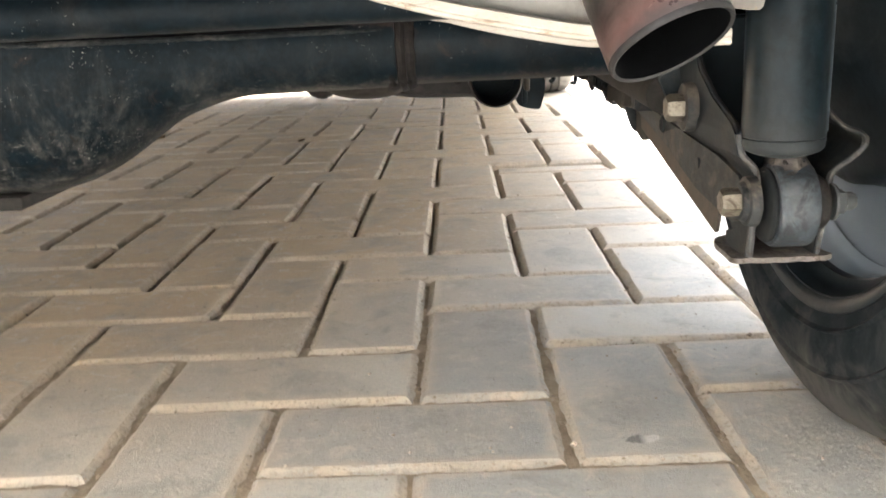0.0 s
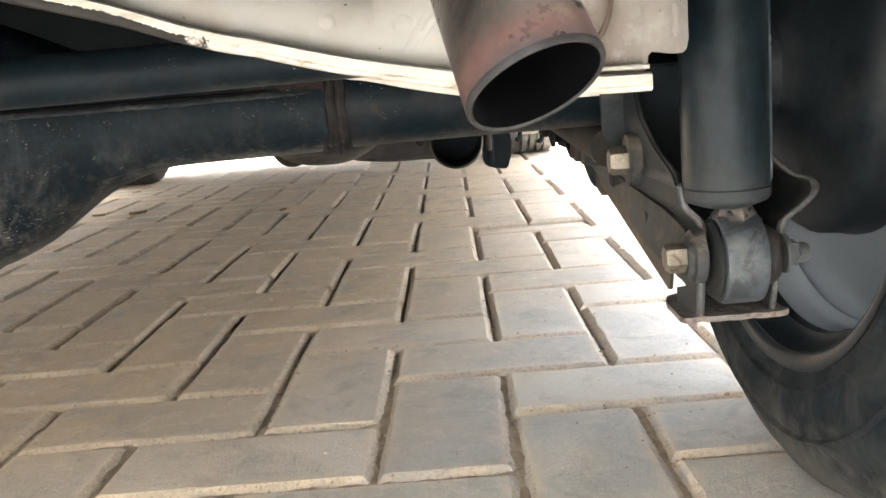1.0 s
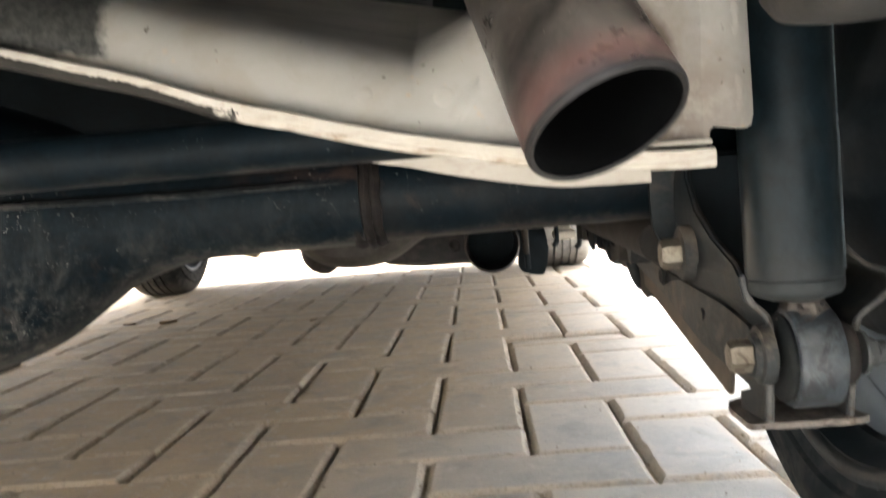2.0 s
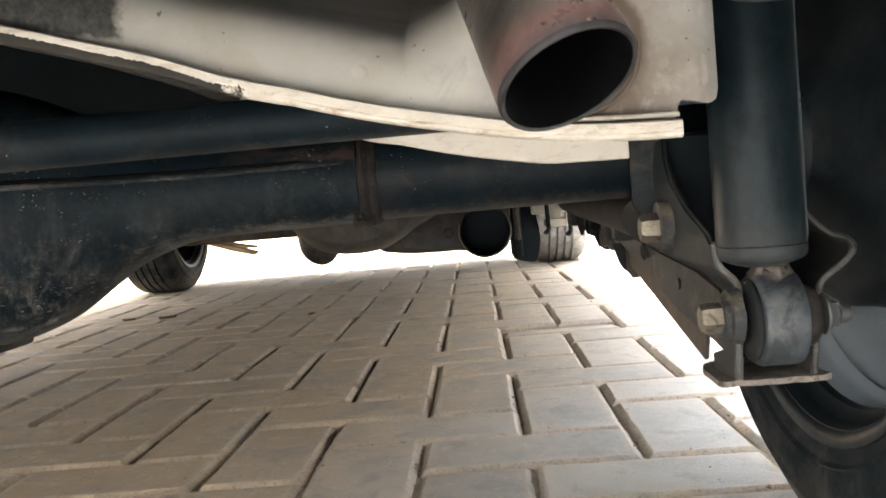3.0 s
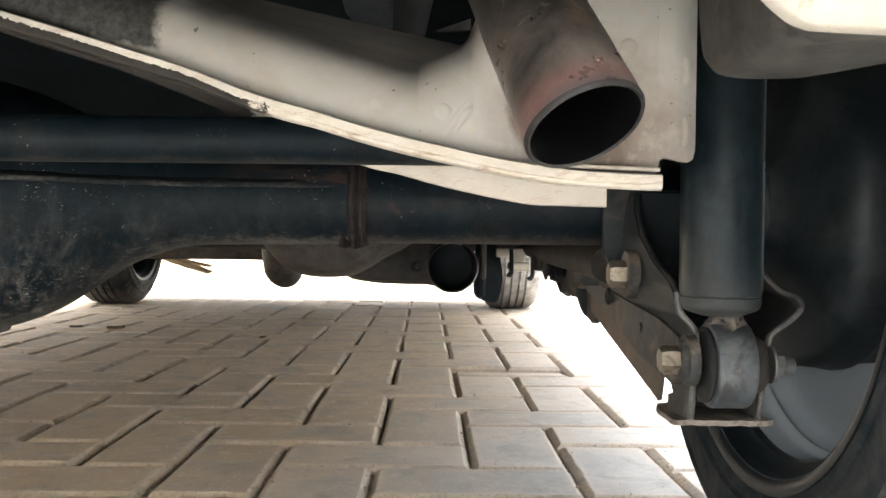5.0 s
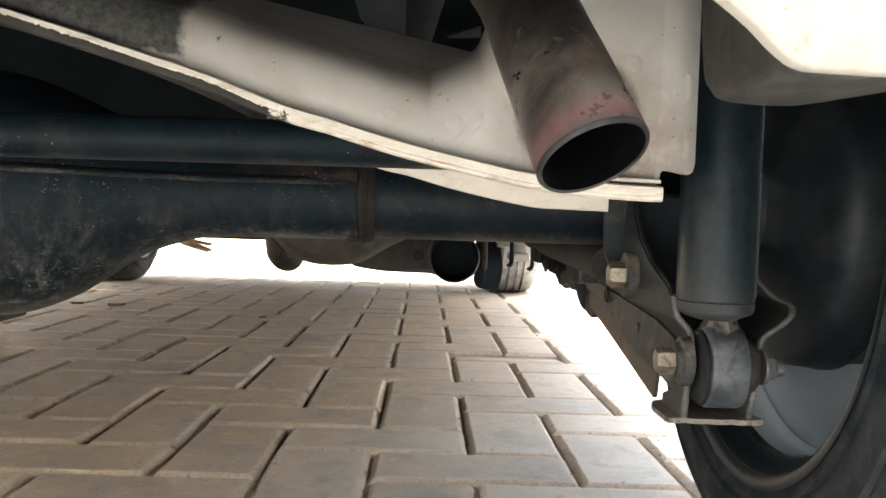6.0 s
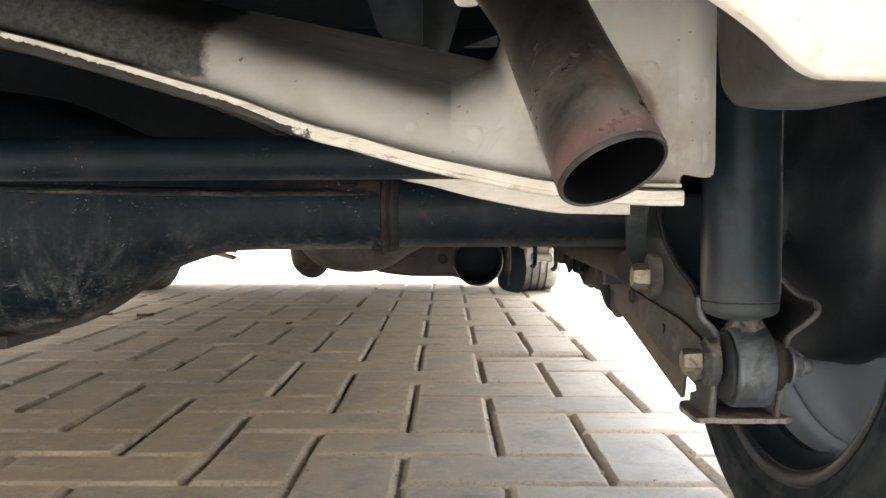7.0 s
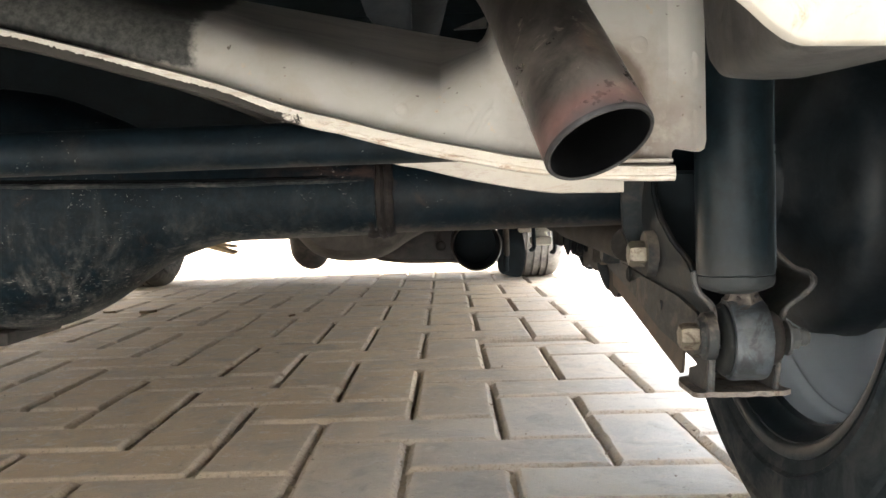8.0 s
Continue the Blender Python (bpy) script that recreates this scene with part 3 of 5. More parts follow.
bm = mesh()
block(bm, (10.0, -23.0, -0.2), (12.0, -4.6, 27.0), 0.1)
tagged(part("sky_block_wall", bm, WALL, None, smooth=False), "unseen pale wall added to shape the light", "wall", "", "structure")

# ---------------------------------------------------------------- the car
CX = -3.4                    # middle of the car
AY, AZ = -0.35, 2.53         # rear axle line
FY = 24.0                    # front axle line
car = thing("car", "white car with a dusty underbody, parked on pavers", "car", (CX, 10, 0))

# rear axle: straight tube, welded collar and a widening banjo housing
bm = mesh()
lathe(bm, [(0.02, 0.0), (0.02, 0.262), (0.5, 0.258), (1.3, 0.256), (2.66, 0.256), (2.66, 0.0)], (0, AY, AZ), "X", 40)
axle = part("rear_axle", bm, AXLE, car, "black painted axle tube with road dust")
bm = mesh()
rings = []
stations = [(0.03, 0.27, 0.27, 0.27), (-0.30, 0.275, 0.275, 0.27), (-0.70, 0.28, 0.28, 0.28), (-0.95, 0.29, 0.29, 0.29), (-1.15, 0.33, 0.34, 0.32),
            (-1.35, 0.40, 0.42, 0.38), (-1.55, 0.49, 0.55, 0.46), (-1.75, 0.58, 0.68, 0.54), (-1.95, 0.66, 0.77, 0.60), (-2.15, 0.71, 0.82, 0.64),
            (-2.45, 0.74, 0.84, 0.66), (-2.80, 0.71, 0.82, 0.64), (-3.10, 0.58, 0.70, 0.54), (-3.40, 0.42, 0.46, 0.40), (-3.75, 0.29, 0.30, 0.30), (-8.4, 0.26, 0.26, 0.26)]
fine = smooth_line([(s[0], s[1], s[2]) for s in stations], 3)
for x, up, down in fine:
    ring = []
    deep = 0.30 + 0.62 * max(0.0, down - 0.30)
    for k in range(48):
        a = 2 * math.pi * k / 48
        c, s = math.cos(a), math.sin(a)
        ring.append((x, AY + deep * math.copysign(abs(c) ** 0.86, c), AZ + (up if s > 0 else down) * math.copysign(abs(s) ** 0.94, s)))
    rings.append(ring)
skin(bm, rings)
part("differential_housing", bm, DIFF, axle, "black banjo housing streaked with mud")
bm = mesh()
block(bm, (-3.0, AY - 0.38, 1.65), (-2.24, AY + 0.4, 1.74), 0.03)
part("drain_boss", bm, UNDER, axle, "flat cast foot of the housing")
# seam of the pressed halves
bm = mesh()
def seam_line(up, proud):
    out = []
    for x, hi, lo in smooth_line(fine, 6):
        if -3.0 < x < -0.02:
            deep = 0.30 + 0.62 * max(0.0, lo - 0.30)
            h = up + 0.03 * (hi - 0.27) + 0.005 * noise.noise((x * 5, up * 30, 1.0)) + 0.0025 * noise.noise((x * 30, 0.0, 3.0))
            q = min(0.95, h / hi) ** (1 / 0.94)
            out.append((x, AY - deep * (1 - q * q) ** 0.43 - proud, AZ + h))
    return out


line = seam_line(0.075, -0.002)
tube(bm, line, [(0.015 + 0.008 * noise.noise((q[0] * 16, 4.0, 0.0)) + 0.003 * noise.noise((q[0] * 60, 4.0, 0.0))) * min(1.0, (-q[0] + 0.01) * 3.5) for q in line], 8)
raised_strip = part("weld_seam", bm, LEDGE, axle, "ragged raised weld seam")
# black tube laid on as the shade of the crevice, no real groove
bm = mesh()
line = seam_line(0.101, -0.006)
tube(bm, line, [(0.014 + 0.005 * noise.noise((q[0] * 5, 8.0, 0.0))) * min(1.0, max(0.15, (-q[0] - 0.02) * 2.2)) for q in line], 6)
part("crevice", bm, SOOT_SHADE, raised_strip, "black strip drawn as the crevice's shade over the seam")
for x, r, w, m in ((0.0, 0.295, 0.045, RUSTY), (0.062, 0.302, 0.03, RUSTY), (0.11, 0.288, 0.035, RUSTY)):
    bm = mesh()
    lathe(bm, [(-w, 0.25), (-w * 0.8, r - 0.012), (0, r), (w * 0.8, r - 0.012), (w, 0.25)], (x, AY, AZ), "X", 72)
    for v in bm.verts:
        v.co += Vector((0.010, 0.008, 0.008)) * noise.noise(v.co * 14.0)
    part("weld_bead", bm, m, axle, "rusty weld bead round the axle tube")

# lateral rod in front of the axle
bm = mesh()
tube(bm, [(-8.0, -1.62, 2.72), (-0.1, -1.62, 2.765), (1.0, -1.60, 2.77)], 0.112, 28)
part("lateral_rod", bm, ROD, car, "black lateral rod with chipped paint")

# white rear cross panel with its rolled flange
LOW = [(-5.0, 3.75), (-2.6, 3.48), (-1.52, 3.245), (-1.2, 3.165), (-0.78, 3.045), (-0.48, 2.95), (-0.18, 2.825), (0.07, 2.74), (0.34, 2.665), (0.59, 2.61), (0.84, 2.56), (1.06, 2.53), (1.30, 2.515), (1.46, 2.512)]
line = smooth_line([(x, 0, z) for x, z in LOW], 44)
bm = mesh()
rings, lip, bead = [], [], []
for p in line:
    x, z = p.x, p.z
    t = min(1.0, max(0.0, (x - 0.68) / 0.30))
    t = t * t * (3 - 2 * t)                       # 0: boxed beam with a sloping top, 1: upright plate
    drop = min(1.0, max(0.0, (0.02 - x) / 0.80))
    drop = drop * (2 - drop)           # the flange grows deeper towards the middle of the car
    zp = z - 0.040 * drop
    bend = max(z + 0.20, 3.02 - 0.24 * x) + 0.75 * max(0.0, x - 0.46) + 0.030 * min(1.0, max(0.0, (0.30 - x) / 0.5))
    back = max(bend + 0.30, 3.455 - 0.21 * x)
    prof = [(-2.16, zp + 0.055), (-2.185, zp + 0.065), (-2.20, zp + 0.10), (-2.205, z + 0.55 * (bend - z))]
    for a, b, c in ((-2.195, bend - 0.05, 0.50), (-2.165, bend + 0.02, 0.62), (-2.10, bend + 0.075, 0.74), (-1.95, bend + 0.14, 0.84), (-1.60, bend + 0.30 * (back - bend) + 0.12, 0.93), (-1.25, back, 1.0)):
        prof.append((a * (1 - t) - 2.205 * t, b * (1 - t) + (z + c * (4.1 - z)) * t))
    rings.append([(x, y, d) for y, d in prof] + [(x, y + 0.045, d - 0.02) for y, d in reversed(prof)])
    h = 0.034 + 0.012 * noise.noise((x * 5.0, 1.0, 0.0)) + 0.008 * noise.noise((x * 29.0, 4.0, 0.0)) + 0.010 * noise.noise((x * 113.0, 7.0, 0.0)) + 0.006 * noise.noise((x * 260.0, 9.0, 0.0))
    h = min(0.058, max(0.014, h + 0.006 * min(1.0, -x) if x < 0.0 else 0.026)) + 0.006 * min(1.0, max(0.0, -x - 0.1))
    zb, zh = z - 0.046 * drop, z + h - 0.047 * drop
    lip.append([(x, -2.10, zb + 0.012), (x, -2.275, zb), (x, -2.298, zb + 0.008), (x, -2.302, zb + 0.3 * (zh - zb) + 0.010), (x, -2.299, zh), (x, -2.10, zh)])
    bead.append([(x, -2.10, zh), (x, -2.300, zh), (x, -2.303, zh + 0.003), (x, -2.299, zp + 0.062), (x, -2.275, zp + 0.070), (x, -2.10, zp + 0.070)])
skin(bm, rings)
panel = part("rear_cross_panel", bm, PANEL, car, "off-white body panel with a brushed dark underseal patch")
bm = mesh()
skin(bm, bead)
part("flange_bead", bm, FLANGE, panel, "worn off-white sealed edge")
bm = mesh()
skin(bm, lip)
part("flange", bm, CHIPPED, panel, "white flange chipped to dark metal")
bm = mesh()
tube(bm, smooth_line([(0.93, -2.203, 2.745), (0.955, -2.215, 2.70), (0.975, -2.225, 2.672), (1.01, -2.232, 2.642), (1.06, -2.24, 2.620), (1.12, -2.242, 2.611), (1.25, -2.242, 2.607), (1.36, -2.242, 2.604), (1.463, -2.238, 2.602)], 5), 0.0095, 10)
part("sealed_fold", bm, FLANGE, panel, "thin folded white edge")
bm = mesh()
rings = []
for x, y, low in ((1.43, -2.185, 2.61), (1.452, -2.203, 2.605), (1.464, -2.2055, 2.60), (1.468, -2.207, 2.64), (1.485, -2.21, 2.655), (1.52, -2.222, 2.648), (1.56, -2.215, 2.641), (1.60, -2.19, 2.640), (1.620, -2.175, 2.652), (1.632, -2.165, 2.69)):
    rings.append([(x, y, low), (x, y, 3.0), (x, y, 4.1), (x, y + 0.045, 4.1), (x, y + 0.045, 3.0), (x, y + 0.045, low)])
skin(bm, rings)
part("panel_edge", bm, PANEL, panel)
# round marks of the spot welds
for x, y, z, r in ((1.335, -2.206, 3.112, 0.034), (0.564, -2.206, 2.83, 0.030), (0.284, -2.205, 2.86, 0.026)):
    bm = mesh()
    lathe(bm, [(-0.0022, 0.0), (-0.0020, r * 0.6), (-0.0012, r * 0.9), (0.003, r * 1.3)], (x, y, z), "Y", 24)
    part("spot_weld", bm, PANEL, panel)
for z in (3.014, 2.761):
    bm = mesh()
    lathe(bm, [(0.004, 0.0), (0.000, 0.012), (-0.0018, 0.018), (0.002, 0.030)], (0, 0, 0), "Y", 20)
    bm.transform(Matrix.Translation((1.568, -2.214, z)) @ Matrix.Diagonal((0.8, 1.0, 2.0, 1)))
    part("spot_weld", bm, PANEL, panel)
# the panel is pressed out in a bead round the pipe
bm = mesh()
tube(bm, [(1.10 + 0.24 * math.cos(a), -2.198 + 0.012 * abs(math.sin(0.5 * (a + 0.6))), 2.872 + 0.24 * math.sin(a)) for a in (radians(-125 + 7 * k) for k in range(25))], 0.012, 12)
part("pressed_bead", bm, PANEL, panel, "curved bead pressed into the panel round the pipe")
# drain hole in the lower flange
bm = mesh()
lathe(bm, [(-0.004, 0.0), (-0.006, 0.05), (-0.010, 0.062), (-0.008, 0.074), (0.004, 0.082)], (0, 0, 0), "Y", 28)
bm.transform(Matrix.Translation((1.105, -1.338, 2.604)) @ Matrix.Rotation(radians(5), 4, "Y") @ Matrix.Diagonal((1.0, 1.0, 0.20, 1)))
part("drain_hole", bm, PALE, panel, "grimy pressed drain slot")
# shallow creases pressed into the panel beside the pipe
for ends in (((0.565, 2.725), (0.62, 2.80), (0.69, 2.895)), ((0.60, 2.735), (0.655, 2.82), (0.70, 2.86))):
    bm = mesh()
    crease = smooth_line([(x, -2.170, z) for x, z in ends], 6)
    tube(bm, crease, [0.0325 + 0.0085 * math.sin(math.pi * i / (len(crease) - 1)) for i in range(len(crease))], 10)
    part("crease", bm, PANEL, panel)
# front wall of the boxed beam, its edge below the rod
edge = smooth_line([(-5.0, -1.3, 3.8), (-2.6, -1.3, 3.58), (-1.5, -1.3, 3.27), (-1.05, -1.3, 3.135), (-0.64, -1.3, 2.98), (-0.47, -1.3, 2.905), (0.14, -1.3, 2.685), (0.35, -1.3, 2.635), (0.62, -1.3, 2.565), (1.0, -1.3, 2.492), (1.2, -1.3, 2.482), (1.43, -1.3, 2.478)], 5)
bm = mesh()
skin(bm, [[(p.x, -1.335, p.z + 0.004), (p.x, -1.325, p.z), (p.x, -1.29, p.z), (p.x, -1.285, p.z + 0.3), (p.x, -1.33, p.z + 0.3), (p.x, -1.337, p.z + 0.012)] for p in edge])
part("lower_flange", bm, SMOOTH, panel, "lower white flange plate, grimy at one end")
# black underside: the beam's inner shade is in its colour
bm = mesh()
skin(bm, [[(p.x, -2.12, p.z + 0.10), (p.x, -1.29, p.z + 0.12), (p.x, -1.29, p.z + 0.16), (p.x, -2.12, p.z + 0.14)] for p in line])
part("beam_floor", bm, VOID, panel, "underside of the beam, blackened for its shade")

# folded rib above the beam and a corner of white sheet beside the pipe
bm = mesh()
sheet(bm, [(x, -1.20, z) for x, z in ((-0.02, 3.74), (0.31, 3.74), (0.31, 3.36), (0.24, 3.38), (0.13, 3.41), (0.06, 3.50))], (0, 0.05, 0))
part("folded_rib", bm, DRUM, panel, "dark folded rib above the beam")
bm = mesh()
sheet(bm, [(x, -1.26, z) for x, z in ((0.54, 3.390), (0.60, 3.412), (0.72, 3.455), (0.72, 3.395))], (0, 0.04, 0))
part("sheet_corner", bm, LINER, panel, "grimy corner of folded sheet")

# tailpipe: bent tube with a slanted mouth
end, cut = Vector((0.896, -3.674, 2.586)), Vector((0.33, -0.45, -0.83)).normalized()
line = smooth_line([(0.30, 0.6, 3.75), (0.42, -1.2, 3.78), (0.57, -2.2, 3.62), (0.74, -2.85, 3.26), (0.82, -3.27, 2.93), tuple(end)], 8)
way = (line[-1] - line[-2]).normalized()
bm = mesh()
R = 0.161
rings = []
side = way.orthogonal().normalized()
for i, p in enumerate(line):
    w = (line[min(i + 1, len(line) - 1)] - line[max(i - 1, 0)]).normalized()
    s = (side - w * side.dot(w)).normalized()
    o = w.cross(s)
    rings.append([p + R * (math.cos(a) * s + math.sin(a) * o) for a in (2 * math.pi * k / 40 for k in range(40))])


def to_cut(ring, shift=0.0):
    return [q + way * ((end + way * shift - q).dot(cut) / way.dot(cut)) for q in ring]


outer = to_cut(rings[-1])
mid = sum(outer, Vector()) / len(outer)
inner = [mid + (q - mid) * 0.915 for q in outer]
soft = [mid + (q - mid) * 0.965 + way * 0.006 for q in outer]
skin(bm, rings[17:-1] + [to_cut(rings[-1], -0.016)], True, False)
pipe = part("tailpipe", bm, PIPE, car, "heat-stained steel tailpipe with a slanted mouth")
bm = mesh()
skin(bm, [to_cut(rings[-1], -0.016), to_cut(rings[-1], -0.006), [mid + (q - mid) * 0.985 for q in outer], soft, [mid + (q - mid) * 0.94 + way * 0.004 for q in outer], inner], True, False)
# upper run of the same pipe, its shadow put into a black colour
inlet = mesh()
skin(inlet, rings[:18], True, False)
part("inlet_pipe", inlet, VOID, pipe, "pipe leading over the axle, blackened for its shade")
part("mouth", bm, MOUTH, pipe, "blackened edge of the pipe mouth")
bm = mesh()
deep = [[q + way * -d for q in inner] for d in (0.0, 0.3, 0.6)]
skin(bm, deep, True, False)
bm.faces.new([v for v in bm.verts][-40:])
part("bore", bm, SOOT_SHADE, pipe, "sooty inside of the pipe")

# rear bumper
bm = mesh()
edge = smooth_line([(-8.6, -3.75, 3.06), (-3.4, -4.05, 3.03), (-0.6, -3.98, 3.03), (0.1, -3.93, 3.045), (0.5, -3.88, 3.09), (0.90, -3.82, 3.10), (1.09, -3.79, 3.055), (1.26, -3.75, 2.96), (1.36, -3.72, 2.885), (1.43, -3.715, 2.845), (1.55, -3.70, 2.838), (2.2, -3.60, 2.84), (3.2, -3.35, 2.84), (4.0, -2.9, 2.84), (4.15, -2.3, 2.84)], 5)
rings = []
for p in edge:
    out = Vector((0.25 * max(0.0, p.x - 2.5), -1, 0)).normalized()
    prof = [(0.0, 0.0), (0.012, 0.008), (0.03, 0.04), (0.07, 0.13), (0.14, 0.30), (0.22, 0.52), (0.32, 0.85), (0.40, 1.3), (0.43, 1.9), (0.40, 3.2), (0.0, 3.3)]
    ring = [p + out * a + Vector((0, 0, b)) for a, b in prof] + [p + out * (a - 0.05) + Vector((0, 0, b)) for a, b in reversed(prof)]
    rings.append(ring)
skin(bm, rings)
bumper = part("rear_bumper", bm, BUMPER, car, "white plastic bumper corner with rusty drip stains")
# its turned-in return
bm = mesh()
rings = []
for y, d in ((-3.68, 0.0), (-3.4, 0.015), (-3.1, 0.02), (-2.98, 0.0), (-2.93, -0.03)):
    prof = smooth_line([(1.395, 0, 3.6), (1.40, 0, 3.15), (1.412, 0, 2.95), (1.43, 0, 2.88), (1.48, 0, 2.85), (1.62, 0, 2.845), (1.75, 0, 2.86), (2.2, 0, 2.95), (2.9, 0, 3.1)], 4)
    ring = [(q.x, y, q.z - d) for q in prof] + [(q.x + 0.015, y, q.z - d + 0.03) for q in reversed(prof)]
    rings.append(ring)
skin(bm, rings)
part("bumper_return", bm, LINER, bumper, "muddy grey bumper return")

bm = mesh()
block(bm, (0.47, -2.66, 3.305), (0.575, -2.50, 3.42), 0.03, 3)
tube(bm, [(0.52, -2.58, 3.40), (0.50, -2.50, 3.80)], 0.03, 10)
part("pipe_hanger", bm, FLANGE, car, "small cream pipe hanger")

# damper, its bush and the bracket
SX, SY = 1.92, -1.65
bm = mesh()
lathe(bm, [(1.950, 0.0), (1.952, 0.085), (1.960, 0.115), (1.972, 0.150), (1.984, 0.176), (1.998, 0.187), (2.015, 0.191), (2.042, 0.192), (2.047, 0.187), (2.052, 0.1915), (2.9, 0.192), (4.3, 0.192), (4.3, 0.0)], (SX, SY, 0), "Z", 40)
damper = part("shock_absorber", bm, SHOCK, car, "satin black shock absorber, dusty at its foot")
bm = mesh()
tube(bm, smooth_line([(SX + 0.03, SY, 1.99), (SX + 0.03, SY, 1.95), (SX + 0.03, SY, 1.88)], 4), [0.11, 0.10, 0.088, 0.08, 0.078, 0.08, 0.09, 0.10, 0.12], 20)
for v in bm.verts:
    v.co += (v.co - Vector((SX + 0.03, SY, v.co.z))) * 0.35 * noise.noise(v.co * 22.0)
neck = part("neck", bm, RUSTED, damper, "dusty neck with rough weld")
for dx, dz, r in ((-0.035, 0.006, 0.016), (0.018, -0.010, 0.021), (0.052, 0.012, 0.012)):
    bm = mesh()
    bmesh.ops.create_icosphere(bm, subdivisions=2, radius=r)
    for v in bm.verts:
        v.co *= 1.0 + 0.5 * noise.noise(v.co * 70.0 + Vector((dx * 90, 0, 0)))
    bm.transform(Matrix.Translation((SX + 0.03 + dx, SY - 0.080 + 0.5 * abs(dx), 1.922 + dz)))
    part("weld_blob", bm, DARK_BROWN, neck)
# added strip that draws the thin highlight along the damper's right edge
bm = mesh()
tube(bm, [(SX + 0.176 * math.sin(radians(63)), SY - 0.176 * math.cos(radians(63)), z) for z in (2.075, 2.3, 2.7, 3.1, 3.6)], 0.0215, 14)
part("raised_strip", bm, GLINT, damper, "thin strip added as the damper's edge highlight")
EZ = 1.715
bm = mesh()
lathe(bm, [(1.868, 0.10), (1.860, 0.180), (1.864, 0.198), (1.876, 0.206), (1.886, 0.208), (2.030, 0.208), (2.043, 0.203), (2.048, 0.19), (2.044, 0.10)], (0, SY, EZ), "X", 48)
part("eye", bm, EYE, damper, "worn grey steel eye")
bm = mesh()
lathe(bm, [(1.830, 0.05), (1.830, 0.155), (1.836, 0.176), (1.846, 0.184), (1.856, 0.180), (1.868, 0.18), (2.05, 0.17), (2.062, 0.14), (2.066, 0.06)], (0, SY, EZ), "X", 48)
part("rubber_bush", bm, DARK_RUBBER, damper, "black rubber bush")
bm = mesh()
lathe(bm, [(2.05, 0.05), (2.062, 0.125), (2.075, 0.135), (2.105, 0.135), (2.125, 0.120), (2.13, 0.05)], (0, SY, EZ), "X", 40)
part("end_washer", bm, DARK_BROWN, damper, "brown dusty end washer")

bm = mesh()
# cheek on the axle side: joggled rear edge, running forward to the axle end
cheek = [(1.775, 1.44), (1.785, 1.60), (1.80, 1.74), (1.802, 1.83), (1.785, 1.885), (1.75, 1.925), (1.722, 1.955), (1.71, 2.00), (1.70, 2.06)]
curve = smooth_line([(x, 0, z) for x, z in cheek], 4)
rear, ahead = [], []
for q in curve:
    rear.append(Vector((q.x, -1.62, q.z)))
rear += [Vector((1.715, -1.50, 2.10)), Vector((1.70, -1.22, 2.20)), Vector((1.68, -1.02, 2.33)), Vector((1.685, -0.86, 2.48)), Vector((1.70, -0.80, 2.56)), Vector((1.73, -0.77, 2.592))]
for q in rear:
    reach = -1.36 if q.z < 1.54 else min(0.35, -1.5 + (q.z - 1.56) * 4.6)
    ahead.append(Vector((min(q.x, 1.76 - 0.07 * (reach + 1.4)), max(reach, q.y + 0.1), max(q.z, 1.44))))
grid = []
for a, b in zip(rear, ahead):
    grid.append([a.lerp(b, t / 6) for t in range(7)])
skin(bm, [g + [p + Vector((0.04, 0, 0)) for p in reversed(g)] for g in grid])
bracket = part("damper_bracket", bm, CHEEK_PLATE, car, "dusty pressed-steel bracket welded to the axle end")
bm = mesh()
sheet(bm, [(1.735, -1.50, 1.60), (1.755, -1.57, 1.64), (1.775, -1.60, 1.74), (1.770, -1.48, 1.83), (1.728, -1.25, 1.90), (1.688, -0.95, 1.94), (1.655, -0.6, 1.98), (1.64, 0.5, 2.06), (1.66, 0.3, 1.97), (1.68, 0.05, 1.90), (1.68, -0.70, 1.745), (1.68, -1.0398, 1.684)] + [(1.68, -1.04 + 0.032 * math.sin(q * 0.5236), 1.825 - 0.032 * math.cos(q * 0.5236)) for q in range(13)] + [(1.68, -1.0402, 1.684)], (0.035, 0, 0))
part("link_plate", bm, PLATE, bracket, "brown dusty link plate")
# pale tube paints the edge highlight; the dark rim continues where it ends
bm = mesh()
tube(bm, [q + Vector((0.02, -0.004, 0)) for q in rear if q.z < 2.08], 0.0165, 8)
part("cheek_edge", bm, CHEEK, bracket, "scuffed edge of the bracket with its highlight painted in")
bm = mesh()
tube(bm, [q + Vector((0.02, -0.004, 0)) for q in rear if q.z > 2.05], 0.011, 8)
part("cheek_rim", bm, CHEEK_PLATE, bracket)
bm = mesh()
sheet(bm, [(x, -0.67, z) for x, z in ((1.555, 2.25), (1.55, 2.45), (1.555, 2.62), (1.745, 2.594), (1.715, 2.46), (1.70, 2.30), (1.68, 2.12), (1.60, 2.15))], (0, 0.05, 0))
part("web_plate", bm, CHEEK_PLATE, bracket, "brown dusty web between axle and bracket")
# added black sheet keeps the gap between the cheeks dark
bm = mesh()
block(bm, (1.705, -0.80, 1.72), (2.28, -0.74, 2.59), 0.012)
part("gap_filler", bm, VOID, bracket, "black sheet added to darken the gap between the cheeks")
bm = mesh()
block(bm, (1.70, -0.775, 2.572), (2.42, -0.10, 2.604), 0.012)
part("top_flange", bm, DRUM, bracket, "black top flange folded over the axle end")
bm = mesh()
lathe(bm, [(-0.004, 0.0), (-0.010, 0.7), (0.004, 1.0)], (0, 0, 0), "X", 24)
